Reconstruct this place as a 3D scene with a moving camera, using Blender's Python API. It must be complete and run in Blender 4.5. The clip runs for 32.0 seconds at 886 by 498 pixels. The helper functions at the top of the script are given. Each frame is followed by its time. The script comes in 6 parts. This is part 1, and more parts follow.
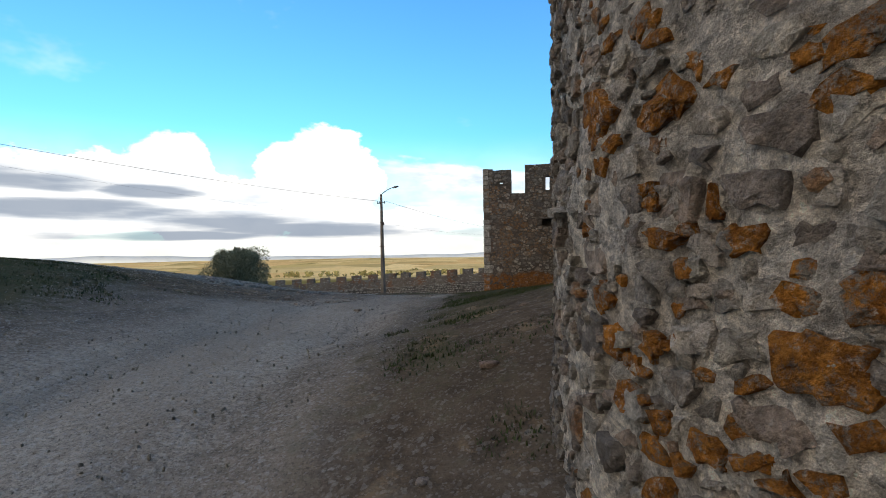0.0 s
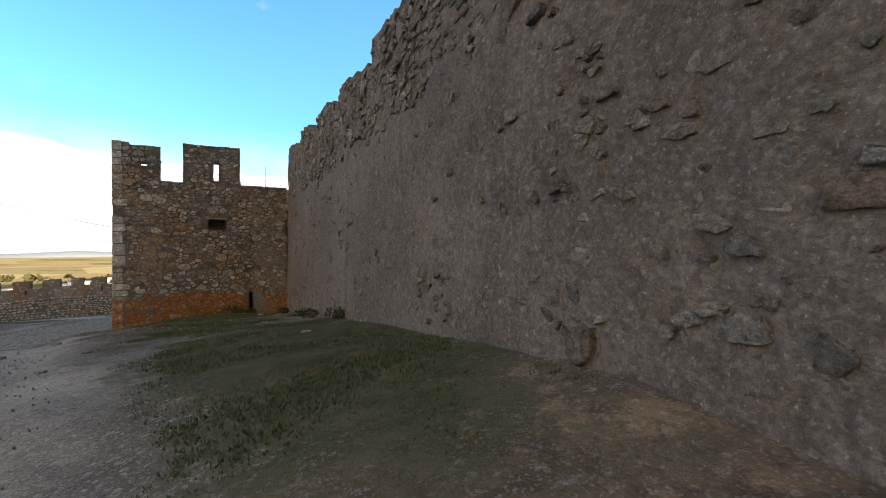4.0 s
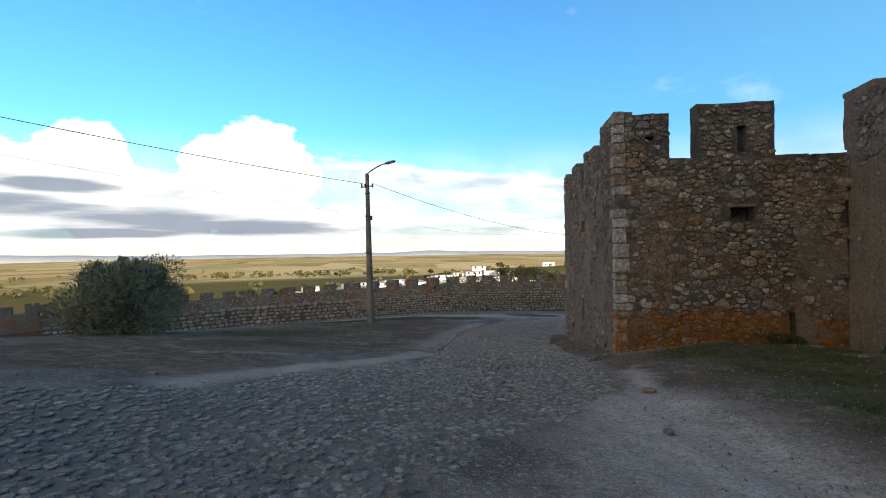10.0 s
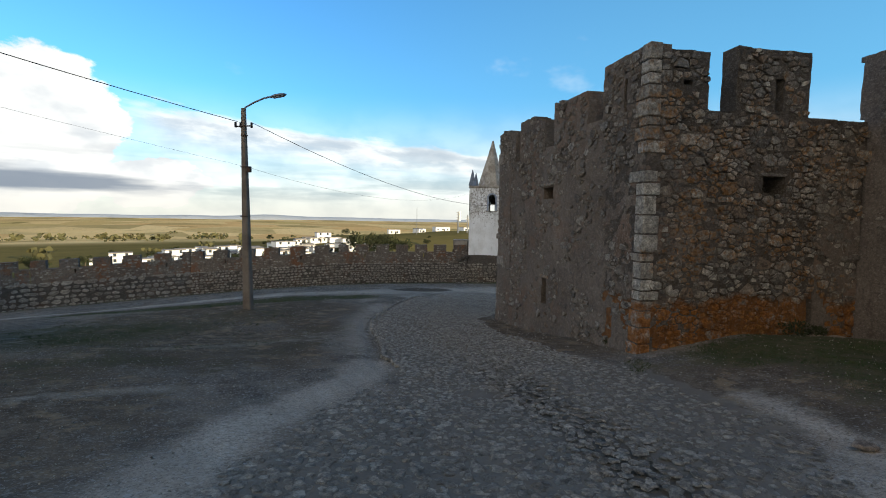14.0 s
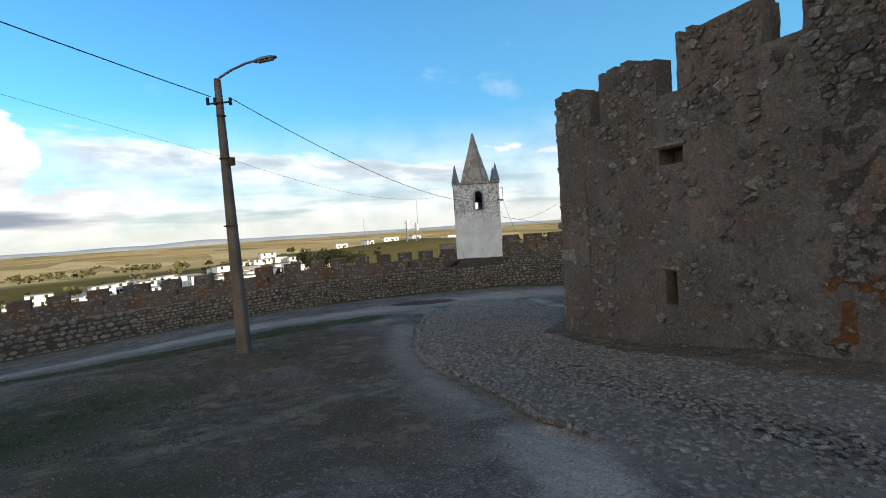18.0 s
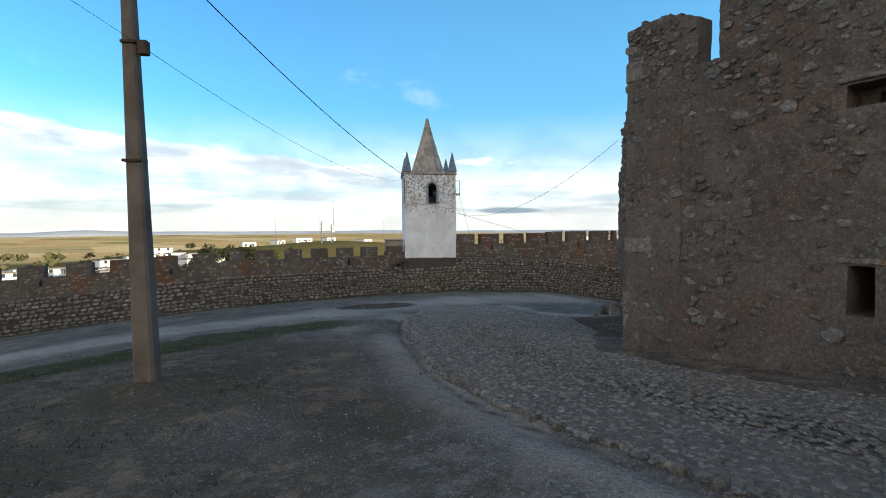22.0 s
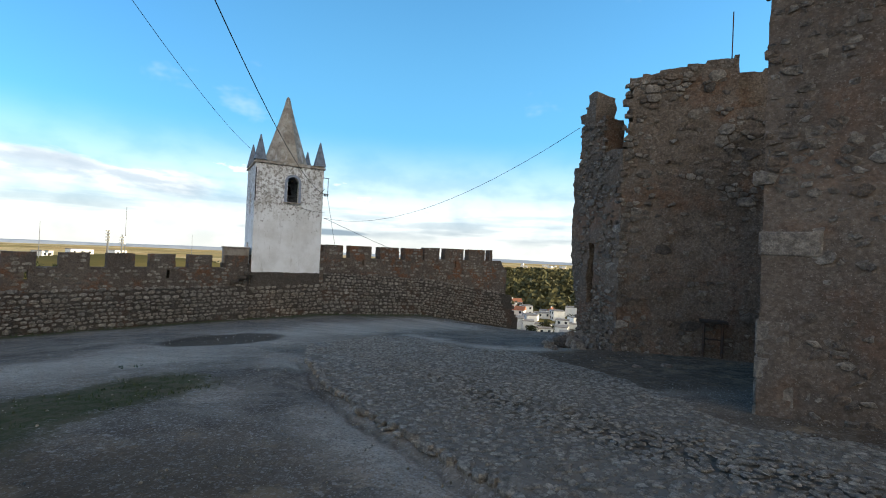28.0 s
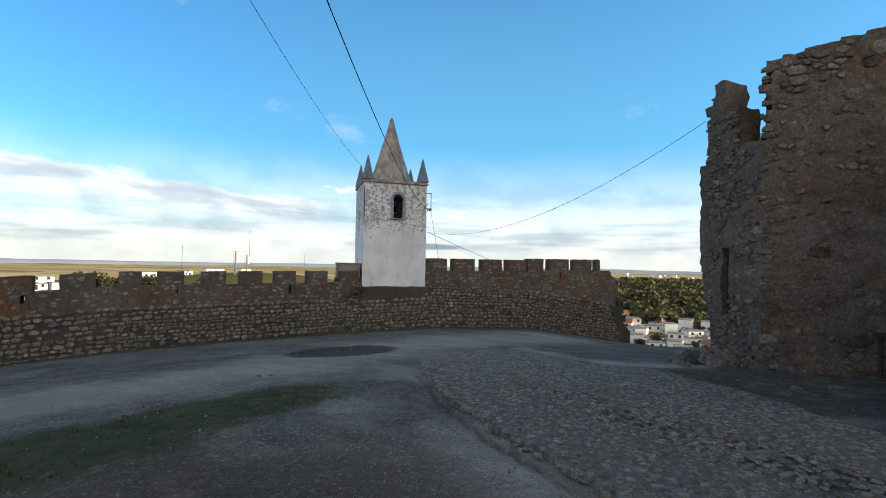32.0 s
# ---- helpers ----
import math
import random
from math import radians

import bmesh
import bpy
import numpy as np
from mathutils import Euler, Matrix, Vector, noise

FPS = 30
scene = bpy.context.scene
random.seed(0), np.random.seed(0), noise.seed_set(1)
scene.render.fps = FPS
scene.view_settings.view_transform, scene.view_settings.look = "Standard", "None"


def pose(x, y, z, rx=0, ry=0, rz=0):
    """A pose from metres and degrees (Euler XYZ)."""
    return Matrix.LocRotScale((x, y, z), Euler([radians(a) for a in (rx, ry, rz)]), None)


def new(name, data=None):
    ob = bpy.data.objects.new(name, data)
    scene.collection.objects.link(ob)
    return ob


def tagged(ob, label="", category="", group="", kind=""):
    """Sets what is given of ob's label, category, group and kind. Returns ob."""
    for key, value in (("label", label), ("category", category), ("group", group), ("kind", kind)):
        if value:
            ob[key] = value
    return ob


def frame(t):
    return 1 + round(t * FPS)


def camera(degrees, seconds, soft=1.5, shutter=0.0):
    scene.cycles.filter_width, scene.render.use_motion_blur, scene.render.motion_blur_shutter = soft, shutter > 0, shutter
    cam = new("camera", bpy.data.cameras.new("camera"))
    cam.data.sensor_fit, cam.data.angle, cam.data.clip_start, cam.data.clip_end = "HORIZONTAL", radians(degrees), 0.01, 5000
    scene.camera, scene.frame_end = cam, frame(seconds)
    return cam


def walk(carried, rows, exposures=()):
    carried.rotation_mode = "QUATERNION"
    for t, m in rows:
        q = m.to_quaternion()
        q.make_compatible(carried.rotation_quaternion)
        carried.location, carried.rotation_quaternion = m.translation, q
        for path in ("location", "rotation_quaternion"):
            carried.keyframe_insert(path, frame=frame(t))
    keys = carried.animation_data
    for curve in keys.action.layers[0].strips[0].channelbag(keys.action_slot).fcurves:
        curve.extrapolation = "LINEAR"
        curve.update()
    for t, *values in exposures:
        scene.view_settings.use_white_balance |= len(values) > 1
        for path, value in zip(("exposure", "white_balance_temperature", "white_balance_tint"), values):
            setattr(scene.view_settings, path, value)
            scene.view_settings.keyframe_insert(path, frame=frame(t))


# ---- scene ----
# the camera and its walk: seconds, x, y, z, yaw, pitch, roll
cam = camera(85.7, 32.0, soft=1.0)
PATH = [
    (0, -0.000, -0.000, 1.600, 0.00, 0.22, 0.75),
    (0.5, -0.198, 0.509, 1.643, -15.19, -0.60, 1.59),
    (1, -0.358, 0.966, 1.675, -27.48, -1.09, -0.85),
    (1.5, -0.532, 1.416, 1.736, -18.00, 3.26, -0.73),
    (2, -0.673, 1.798, 1.782, -18.29, 6.84, -1.12),
    (2.5, -0.706, 2.311, 1.831, -21.62, 3.24, -1.24),
    (4.5, -0.717, 4.542, 1.999, -46.11, -0.10, 0.28),
    (5, -0.794, 5.020, 2.014, -24.16, 0.72, -2.88),
    (5.5, -0.984, 5.505, 2.005, -9.61, 0.75, -1.94),
    (6, -1.148, 6.059, 2.000, -3.18, -0.26, -0.81),
    (6.5, -1.391, 6.562, 2.014, 13.23, 1.09, 1.89),
    (7, -1.614, 7.024, 2.035, 13.07, -0.46, 4.10),
    (7.5, -1.874, 7.552, 2.040, 4.48, -1.11, 4.15),
    (8, -2.204, 7.978, 2.010, 3.79, -1.18, 1.99),
    (8.5, -2.491, 8.442, 1.976, 3.24, -1.45, 1.67),
    (9, -2.784, 8.925, 1.979, 3.79, -0.83, 2.05),
    (9.5, -3.047, 9.393, 2.012, -3.67, -0.29, 0.93),
    (10, -3.316, 9.945, 2.048, -7.45, -0.05, 0.78),
    (10.5, -3.601, 10.370, 2.085, -8.82, -0.19, 0.23),
    (11, -3.809, 10.889, 2.128, -11.68, 1.00, -0.23),
    (11.5, -4.078, 11.347, 2.163, -8.25, 0.15, -1.31),
    (12, -4.206, 11.760, 2.202, -10.30, -0.77, -1.47),
    (12.5, -4.407, 12.266, 2.180, -8.09, 0.93, 3.08),
    (13, -4.595, 12.748, 2.143, -10.13, -0.06, 2.09),
    (13.5, -4.708, 13.309, 2.090, -13.91, 3.78, 2.79),
    (14, -4.842, 13.942, 2.036, -26.15, -3.97, -1.02),
    (14.5, -4.942, 14.529, 2.009, -31.81, -1.90, -3.56),
    (15, -5.122, 15.061, 1.972, -29.30, -1.58, -3.70),
    (15.5, -5.271, 15.534, 1.919, -26.09, -0.88, -3.51),
    (17.5, -5.675, 17.644, 1.785, -26.75, -2.47, 0.20),
    (18, -5.642, 18.233, 1.688, -32.86, -3.14, 3.61),
    (18.5, -5.622, 18.835, 1.566, -36.01, -3.16, 0.74),
    (19, -5.494, 19.370, 1.481, -42.84, 1.41, -0.04),
    (19.5, -5.420, 19.958, 1.392, -40.89, -0.56, 1.12),
    (20, -5.360, 20.432, 1.334, -39.27, -0.24, -0.83),
    (20.5, -5.293, 20.957, 1.276, -32.14, 2.34, 0.61),
    (21, -5.271, 21.487, 1.216, -33.43, 1.12, -3.06),
    (21.5, -5.213, 22.070, 1.139, -35.72, -1.01, 1.55),
    (22, -5.151, 22.571, 1.047, -43.04, -2.68, 0.28),
    (22.5, -5.018, 23.155, 0.924, -58.35, -4.96, 2.88),
    (23, -4.801, 23.695, 0.813, -64.85, -5.12, -2.68),
    (23.5, -4.585, 24.204, 0.700, -63.49, -2.00, -3.88),
    (24, -4.369, 24.738, 0.605, -49.87, -2.27, -1.80),
    (24.5, -4.086, 25.246, 0.529, -52.55, -1.94, -4.18),
    (25, -3.888, 25.754, 0.494, -47.28, 1.49, -2.81),
    (25.5, -3.710, 26.193, 0.463, -45.49, -0.97, -2.60),
    (27.5, -3.046, 27.413, 0.434, -49.60, -1.50, -0.70),
    (28, -3.039, 27.610, 0.418, -63.95, 0.52, -2.54),
    (28.5, -3.026, 27.774, 0.395, -56.94, 1.25, -3.42),
    (29, -3.025, 27.965, 0.384, -47.56, 2.20, -0.43),
    (29.5, -3.146, 28.041, 0.384, -43.10, 0.18, -1.79),
    (30, -3.238, 28.037, 0.389, -42.74, -0.17, -7.15),
    (30.5, -3.251, 28.037, 0.401, -43.42, 0.17, -7.67),
    (31, -3.233, 28.027, 0.408, -46.39, 0.62, -6.09),
    (31.5, -3.149, 28.023, 0.408, -50.26, 1.14, -3.98),
    (32, -3.037, 28.004, 0.382, -52.39, 1.65, -1.08),
]
walk(cam, [(t, pose(x, y, z, 90 + p, r, yaw)) for t, x, y, z, yaw, p, r in PATH],
     exposures=[(0, 1.0, 6500, 10), (2.5, 1.0, 6450, 10), (4.5, 1.6, 7400, 12), (5.2, 1.8, 7500, 12), (6, 1.8, 7300, 12), (7, 1.65, 7000, 12), (8.5, 1.22, 6700, 11), (10.5, 0.9, 6550, 9), (14, 0.72, 6480, 8), (17.5, 0.72, 6440, 8), (19, 0.82, 6400, 8), (20, 0.90, 6400, 8), (23, 0.95, 6400, 8), (25, 1.1, 6400, 8), (28, 0.95, 6400, 8), (30, 0.84, 6400, 8), (32, 0.80, 6400, 8)])
# ---- sky, sun ----
SUN_EL, SUN_AZ = radians(9.0), radians(27.0)   # low sun behind the walk; light travels towards the azimuth (left of +y)
sun_way = Vector((-math.sin(SUN_AZ) * math.cos(SUN_EL), math.cos(SUN_AZ) * math.cos(SUN_EL), -math.sin(SUN_EL)))
sun = new("sun", bpy.data.lights.new("sun", "SUN"))
sun.data.energy, sun.data.angle, sun.data.color = 5.0, radians(0.6), (1.0, 0.82, 0.55)
sun.matrix_world = Matrix.Translation((20, -40, 60)) @ sun_way.to_track_quat("-Z", "Y").to_matrix().to_4x4()


class Graph:
    """Short hand for node trees."""

    def __init__(self, tree):
        self.t = tree
        tree.nodes.clear()

    def put(self, v, socket):
        if isinstance(v, bpy.types.NodeSocket):
            self.t.links.new(v, socket)
        elif isinstance(v, (tuple, list)) and len(v) == 3 and socket.type == "RGBA":
            socket.default_value = (*v, 1)
        else:
            socket.default_value = v

    def node(self, kind, ins=(), operation=None, use_clamp=False, feature=None, interpolation_type=None, data_type=None, blend_type=None, attribute_name=None):
        n = self.t.nodes.new(kind)
        if operation:
            n.operation = operation
        if use_clamp:
            n.use_clamp = True
        if feature:
            n.feature = feature
        if interpolation_type:
            n.interpolation_type = interpolation_type
        if data_type:
            n.data_type = data_type
        if blend_type:
            n.blend_type = blend_type
        if attribute_name:
            n.attribute_name = attribute_name
        for k, v in dict(ins).items():
            self.put(v, n.inputs[k])
        return n

    def math(self, op, a, b=0.0, c=0.0, clamp=False):
        return self.node("ShaderNodeMath", {0: a, 1: b, 2: c}, operation=op, use_clamp=clamp).outputs[0]

    def noise(self, vec, scale, detail=4, rough=0.55, out=0, distort=0.0):
        n = self.node("ShaderNodeTexNoise", {"Vector": vec, "Scale": scale, "Detail": detail, "Roughness": rough, "Distortion": distort})
        return n.outputs[out]

    def voronoi(self, vec, scale, out="Distance", feature="F1", rnd=1.0):
        n = self.node("ShaderNodeTexVoronoi", {"Vector": vec, "Scale": scale, "Randomness": rnd}, feature=feature)
        return n.outputs[out]

    def step(self, x, lo, hi):
        return self.node("ShaderNodeMapRange", {0: x, 1: lo, 2: hi, 3: 0.0, 4: 1.0}, interpolation_type="SMOOTHSTEP").outputs[0]

    def mix(self, f, a, b):
        n = self.node("ShaderNodeMix", data_type="RGBA")
        self.put(f, n.inputs[0]); self.put(a, n.inputs[6]); self.put(b, n.inputs[7])
        return n.outputs[2]

    def ramp(self, x, stops):
        n = self.node("ShaderNodeValToRGB", {0: x})
        e = n.color_ramp.elements
        while len(e) < len(stops):
            e.new(0.5)
        for k, (p, c) in zip(e, stops):
            k.position, k.color = p, (*c, 1)
        return n.outputs[0]

    def scaled(self, vec, s):
        return self.node("ShaderNodeVectorMath", {0: vec, 1: s}, operation="MULTIPLY").outputs[0]


world = bpy.data.worlds.new("world")
scene.world = world
world.use_nodes = True
g = Graph(world.node_tree)
sky_node = g.node("ShaderNodeTexSky")
sky_node.sky_type, sky_node.sun_disc = "NISHITA", False
sky_node.sun_elevation, sky_node.sun_rotation = SUN_EL, math.pi - SUN_AZ
sky_node.altitude, sky_node.air_density, sky_node.dust_density, sky_node.ozone_density = 300, 1.1, 0.6, 1.6
sky = sky_node.outputs[0]
way = g.node("ShaderNodeTexCoord").outputs["Generated"]
xyz = g.node("ShaderNodeSeparateXYZ", {0: way})
dx, dy, dz = xyz.outputs
az = g.math("ARCTAN2", dx, dy)                       # radians to the right of +y
el = g.math("ARCSINE", dz)
# cumulus bank low over the plain: rounded heaps, flat grey streaks under them
lay = g.node("ShaderNodeCombineXYZ", {0: az, 1: g.math("MULTIPLY", el, 1.7), 2: 0.0}).outputs[0]
puff = g.noise(lay, 9.0, 7, 0.60)


def heap(a, e, wa, we):
    u = g.math("DIVIDE", g.math("SUBTRACT", az, radians(a)), radians(wa))
    v = g.math("DIVIDE", g.math("SUBTRACT", el, radians(e)), radians(we))
    r = g.math("ADD", g.math("MULTIPLY", u, u), g.math("MULTIPLY", v, v))
    return g.math("SUBTRACT", 1.0, r)


heaps = heap(-14.2, 6.0, 8.0, 8.0)
for a, e, wa, we in ((-13.8, 11.4, 4.4, 3.4), (-17.5, 9.5, 4.5, 3.6), (-24, 4.6, 10, 4.4), (-29.8, 8.4, 4.8, 4.2), (-34.5, 6.5, 6, 4.4), (-41, 5.5, 9, 4.6), (-56, 6, 14, 5), (-66, 4, 14, 4), (-5, 3.0, 6, 3.0),):
    heaps = g.math("MAXIMUM", heaps, heap(a, e, wa, we))
bits = heap(47.5, 7.5, 4.2, .8)
for a, e, wa, we in ((40.5, 8.4, 2.6, .7), (54.3, 5.7, 1.6, .7), (66.3, 3.8, 2.2, 1.0), (63, 2.4, 5, .6), (78, 3.6, 4.0, .9), (57, 3.4, 6, .5)):
    bits = g.math("MAXIMUM", bits, heap(a, e, wa, we))
fray = g.noise(g.node("ShaderNodeCombineXYZ", {0: az, 1: g.math("MULTIPLY", el, 2.6), 2: 5.0}).outputs[0], 24.0, 5, 0.6)
bits = g.math("MULTIPLY", g.step(g.math("ADD", bits, g.math("MULTIPLY", g.math("SUBTRACT", fray, 0.5), 4.5)), -0.1, 1.1), 0.8)
dense = g.step(g.math("ADD", heaps, g.math("MULTIPLY", g.math("SUBTRACT", puff, 0.5), 2.4)), 0.02, 0.30)
streak = g.noise(g.node("ShaderNodeCombineXYZ", {0: g.math("MULTIPLY", az, 3.0), 1: g.math("MULTIPLY", el, 26.0), 2: 3.0}).outputs[0], 1.5, 5, 0.5)
low = g.step(el, radians(10.5), radians(1.5))
# flat dark bases under the heaps
bands = heap(-42, 7.0, 6.5, 1.0)
for a, e, wa, we in ((-31.5, 6.4, 4.2, .65), (-37, 4.4, 10, 1.0), (-24, 3.7, 9, .9), (-15, 2.7, 9.5, 1.0), (-30, 1.9, 12, .45), (51, 1.9, 3.5, .35), (-52, 4.6, 9, .9)):
    bands = g.math("MAXIMUM", bands, heap(a, e, wa, we))
bands = g.step(g.math("ADD", bands, g.math("MULTIPLY", g.math("SUBTRACT", streak, 0.5), 3.6)), -0.65, 0.80)
# smooth bank that sinks towards the clock tower
azd = g.math("MULTIPLY", az, 180 / math.pi)
crest = g.math("SUBTRACT", 10.6, g.math("MULTIPLY", azd, 0.085))
drift = g.noise(g.node("ShaderNodeCombineXYZ", {0: g.math("MULTIPLY", az, 5.5), 1: g.math("MULTIPLY", g.math("ADD", el, g.math("MULTIPLY", az, 0.085)), 21.0), 2: 8.0}).outputs[0], 1.6, 6, 0.58)
under = g.math("SUBTRACT", g.math("ADD", crest, g.math("MULTIPLY", g.math("SUBTRACT", drift, 0.5), 3.6)), g.math("MULTIPLY", el, 180 / math.pi))
reach = g.math("MULTIPLY", g.step(azd, -11.0, -3.0), g.step(azd, 45.0, 35.0))
bank = g.math("MULTIPLY", g.math("MULTIPLY", g.step(under, -0.1, 1.3), reach), g.math("SUBTRACT", 0.92, g.math("MULTIPLY", g.step(under, 1.6, 4.5), 0.22)))
shade = g.math("MULTIPLY", g.math("MULTIPLY", g.step(under, 0.7, 2.0), g.step(under, 4.4, 2.4)), g.math("MULTIPLY", reach, g.step(drift, 0.36, 0.58)))
grey = g.math("MULTIPLY", g.math("MULTIPLY", g.step(streak, 0.46, 0.64), low), g.math("MULTIPLY", g.step(el, radians(0.6), radians(2.4)), 0.55))
grey = g.math("MAXIMUM", grey, bands)
veil = g.math("MULTIPLY", g.step(el, radians(14.0), radians(1.0)), 0.90)
wisp = g.math("MULTIPLY", g.step(g.noise(lay, 3.2, 5, 0.6), 0.60, 0.72), 0.20)
cloud = g.math("MAXIMUM", g.math("MAXIMUM", g.math("MAXIMUM", g.math("MAXIMUM", dense, bits), bank), g.math("MAXIMUM", veil, g.math("MULTIPLY", bands, 0.8))), wisp)
inner = g.noise(lay, 10.0, 4, 0.5)
body = g.mix(g.step(inner, 0.30, 0.62), (3.3, 3.45, 3.6), (4.9, 4.85, 4.7))
body = g.mix(g.math("MULTIPLY", g.step(el, radians(4.0), radians(0.0)), 0.6), body, (3.6, 3.4, 3.0))
body = g.mix(g.math("MULTIPLY", grey, 0.88), body, (1.00, 1.22, 1.55))
body = g.mix(g.math("MULTIPLY", shade, 0.55), body, (1.75, 2.05, 2.45))
blue = g.node("ShaderNodeMix", {0: 1.0, 6: sky, 7: (0.375, 0.83, 1.27)}, data_type="RGBA", blend_type="MULTIPLY").outputs[2]
# broken bright cloud added over the unseen rear half-sky, to warm the yard's light
aside = g.math("ADD", g.math("MULTIPLY", dx, -0.78), g.math("MULTIPLY", dy, -0.62))
rear = g.math("MULTIPLY", g.math("MULTIPLY", g.step(aside, 0.26, 0.60), g.step(el, radians(80), radians(52))), g.step(g.noise(way, 2.6, 5, 0.55), 0.26, 0.46))
haze = g.math("MULTIPLY", g.math("MULTIPLY", g.step(az, radians(-5), radians(55)), g.step(el, radians(52), radians(6))), 0.50)
blue = g.mix(haze, blue, (0.92, 2.60, 3.85))
out = g.mix(cloud, blue, body)
out = g.mix(rear, out, (4.65, 4.25, 3.75))
bg = g.node("ShaderNodeBackground", {0: out, 1: 0.15})
g.t.links.new(bg.outputs[0], g.node("ShaderNodeOutputWorld").inputs[0])
# ---- materials ----
def material(name, build, sheen=0.12):
    m = bpy.data.materials.new(name)
    m.use_nodes = True
    gr = Graph(m.node_tree)
    bsdf = gr.node("ShaderNodeBsdfPrincipled")
    pos = gr.node("ShaderNodeNewGeometry").outputs["Position"]
    col, rough, height, dist = build(gr, pos)
    gr.put(col, bsdf.inputs["Base Color"])
    gr.put(rough, bsdf.inputs["Roughness"])
    bsdf.inputs["Specular IOR Level"].default_value = sheen
    if height is not None:
        b = gr.node("ShaderNodeBump", {"Height": height, "Distance": dist, "Strength": 1.0})
        gr.t.links.new(b.outputs[0], bsdf.inputs["Normal"])
    gr.t.links.new(bsdf.outputs[0], gr.node("ShaderNodeOutputMaterial").inputs[0])
    return m


def varied(gr, island):
    return gr.node("ShaderNodeNewGeometry").outputs["Random Per Island"] if island else gr.node("ShaderNodeObjectInfo").outputs["Random"]


ORANGE, ORANGE2 = (0.34, 0.12, 0.015), (0.25, 0.10, 0.025)


def stone_mat(name, tones, island, lichen=0.0, band=None, rough=0.9, scale=1.0):
    """Rubble stone: a tone for each stone, grain, pits; lichen crusts on some stones; band: height of an orange growth at the foot."""
    def build(gr, pos):
        r = varied(gr, island)
        base = gr.ramp(r, [(i / (len(tones) - 1), c) for i, c in enumerate(tones)])
        n1 = gr.noise(pos, 5.0 * scale, 5, 0.65)
        n2 = gr.noise(pos, 42.0 * scale, 4, 0.7)
        col = gr.mix(gr.step(n1, 0.35, 0.72), base, gr.mix(0.55, base, (0.13, 0.115, 0.10)))
        col = gr.mix(gr.math("MULTIPLY", gr.step(n2, 0.45, 0.75), 0.45), col, (0.10, 0.09, 0.08))
        col = gr.mix(gr.math("MULTIPLY", gr.step(gr.noise(pos, 60.0 * scale, 2, 0.5), 0.62, 0.74), 0.4), col, (0.46, 0.43, 0.38))
        if lichen:
            pick = gr.step(gr.math("FRACT", gr.math("MULTIPLY", r, 7.31)), 1.0 - lichen, 1.02 - lichen)
            crust = gr.step(gr.noise(pos, 7.0, 8, 0.80), 0.38, 0.47)
            y = gr.node("ShaderNodeSeparateXYZ", {0: pos}).outputs[1]
            crust = gr.math("MULTIPLY", crust, gr.step(gr.noise(pos, 34.0, 6, 0.8), 0.34, 0.50))
            f = gr.math("MULTIPLY", gr.math("MULTIPLY", pick, crust), gr.step(gr.math("ADD", y, gr.math("MULTIPLY", gr.noise(pos, 2.0, 3), 0.5)), 2.15, 1.95))
            rust = gr.mix(gr.step(gr.noise(pos, 18.0, 6, 0.75), 0.38, 0.62), (0.20, 0.075, 0.014), gr.mix(gr.noise(pos, 50.0, 4, 0.7), ORANGE, (0.50, 0.23, 0.05)))
            col = gr.mix(f, col, rust)
        if band is not None:
            z = gr.node("ShaderNodeSeparateXYZ", {0: pos}).outputs[2]
            edge = gr.math("ADD", z, gr.math("MULTIPLY", gr.math("SUBTRACT", gr.noise(pos, 1.6, 4, 0.6), 0.5), 0.9))
            f = gr.math("MULTIPLY", gr.step(edge, band + 0.10, band - 0.10), gr.step(gr.noise(pos, 6.0, 5, 0.7), 0.30, 0.55))
            col = gr.mix(gr.math("MULTIPLY", f, 0.9), col, gr.mix(gr.noise(pos, 14.0, 4, 0.7), ORANGE, ORANGE2))
            patch = gr.math("MULTIPLY", gr.step(gr.noise(pos, 0.9, 5, 0.65), 0.47, 0.58), gr.step(gr.noise(pos, 9.0, 4, 0.7), 0.42, 0.6))
            col = gr.mix(gr.math("MULTIPLY", patch, 0.75), col, (0.27, 0.13, 0.04))
        tone = gr.step(gr.noise(pos, 14.0 * scale, 9, 0.82), 0.28, 0.72)
        col = gr.node("ShaderNodeMix", {0: 1.0, 6: col, 7: gr.ramp(tone, [(0.0, (0.38, 0.37, 0.36)), (0.5, (0.95, 0.94, 0.92)), (1.0, (1.75, 1.72, 1.66))])}, data_type="RGBA", blend_type="MULTIPLY").outputs[2]
        h = gr.math("ADD", gr.noise(pos, 22.0 * scale, 6, 0.7), gr.math("MULTIPLY", gr.noise(pos, 90.0 * scale, 3, 0.7), 0.35))
        return col, rough, h, 0.06
    return material(name, build)


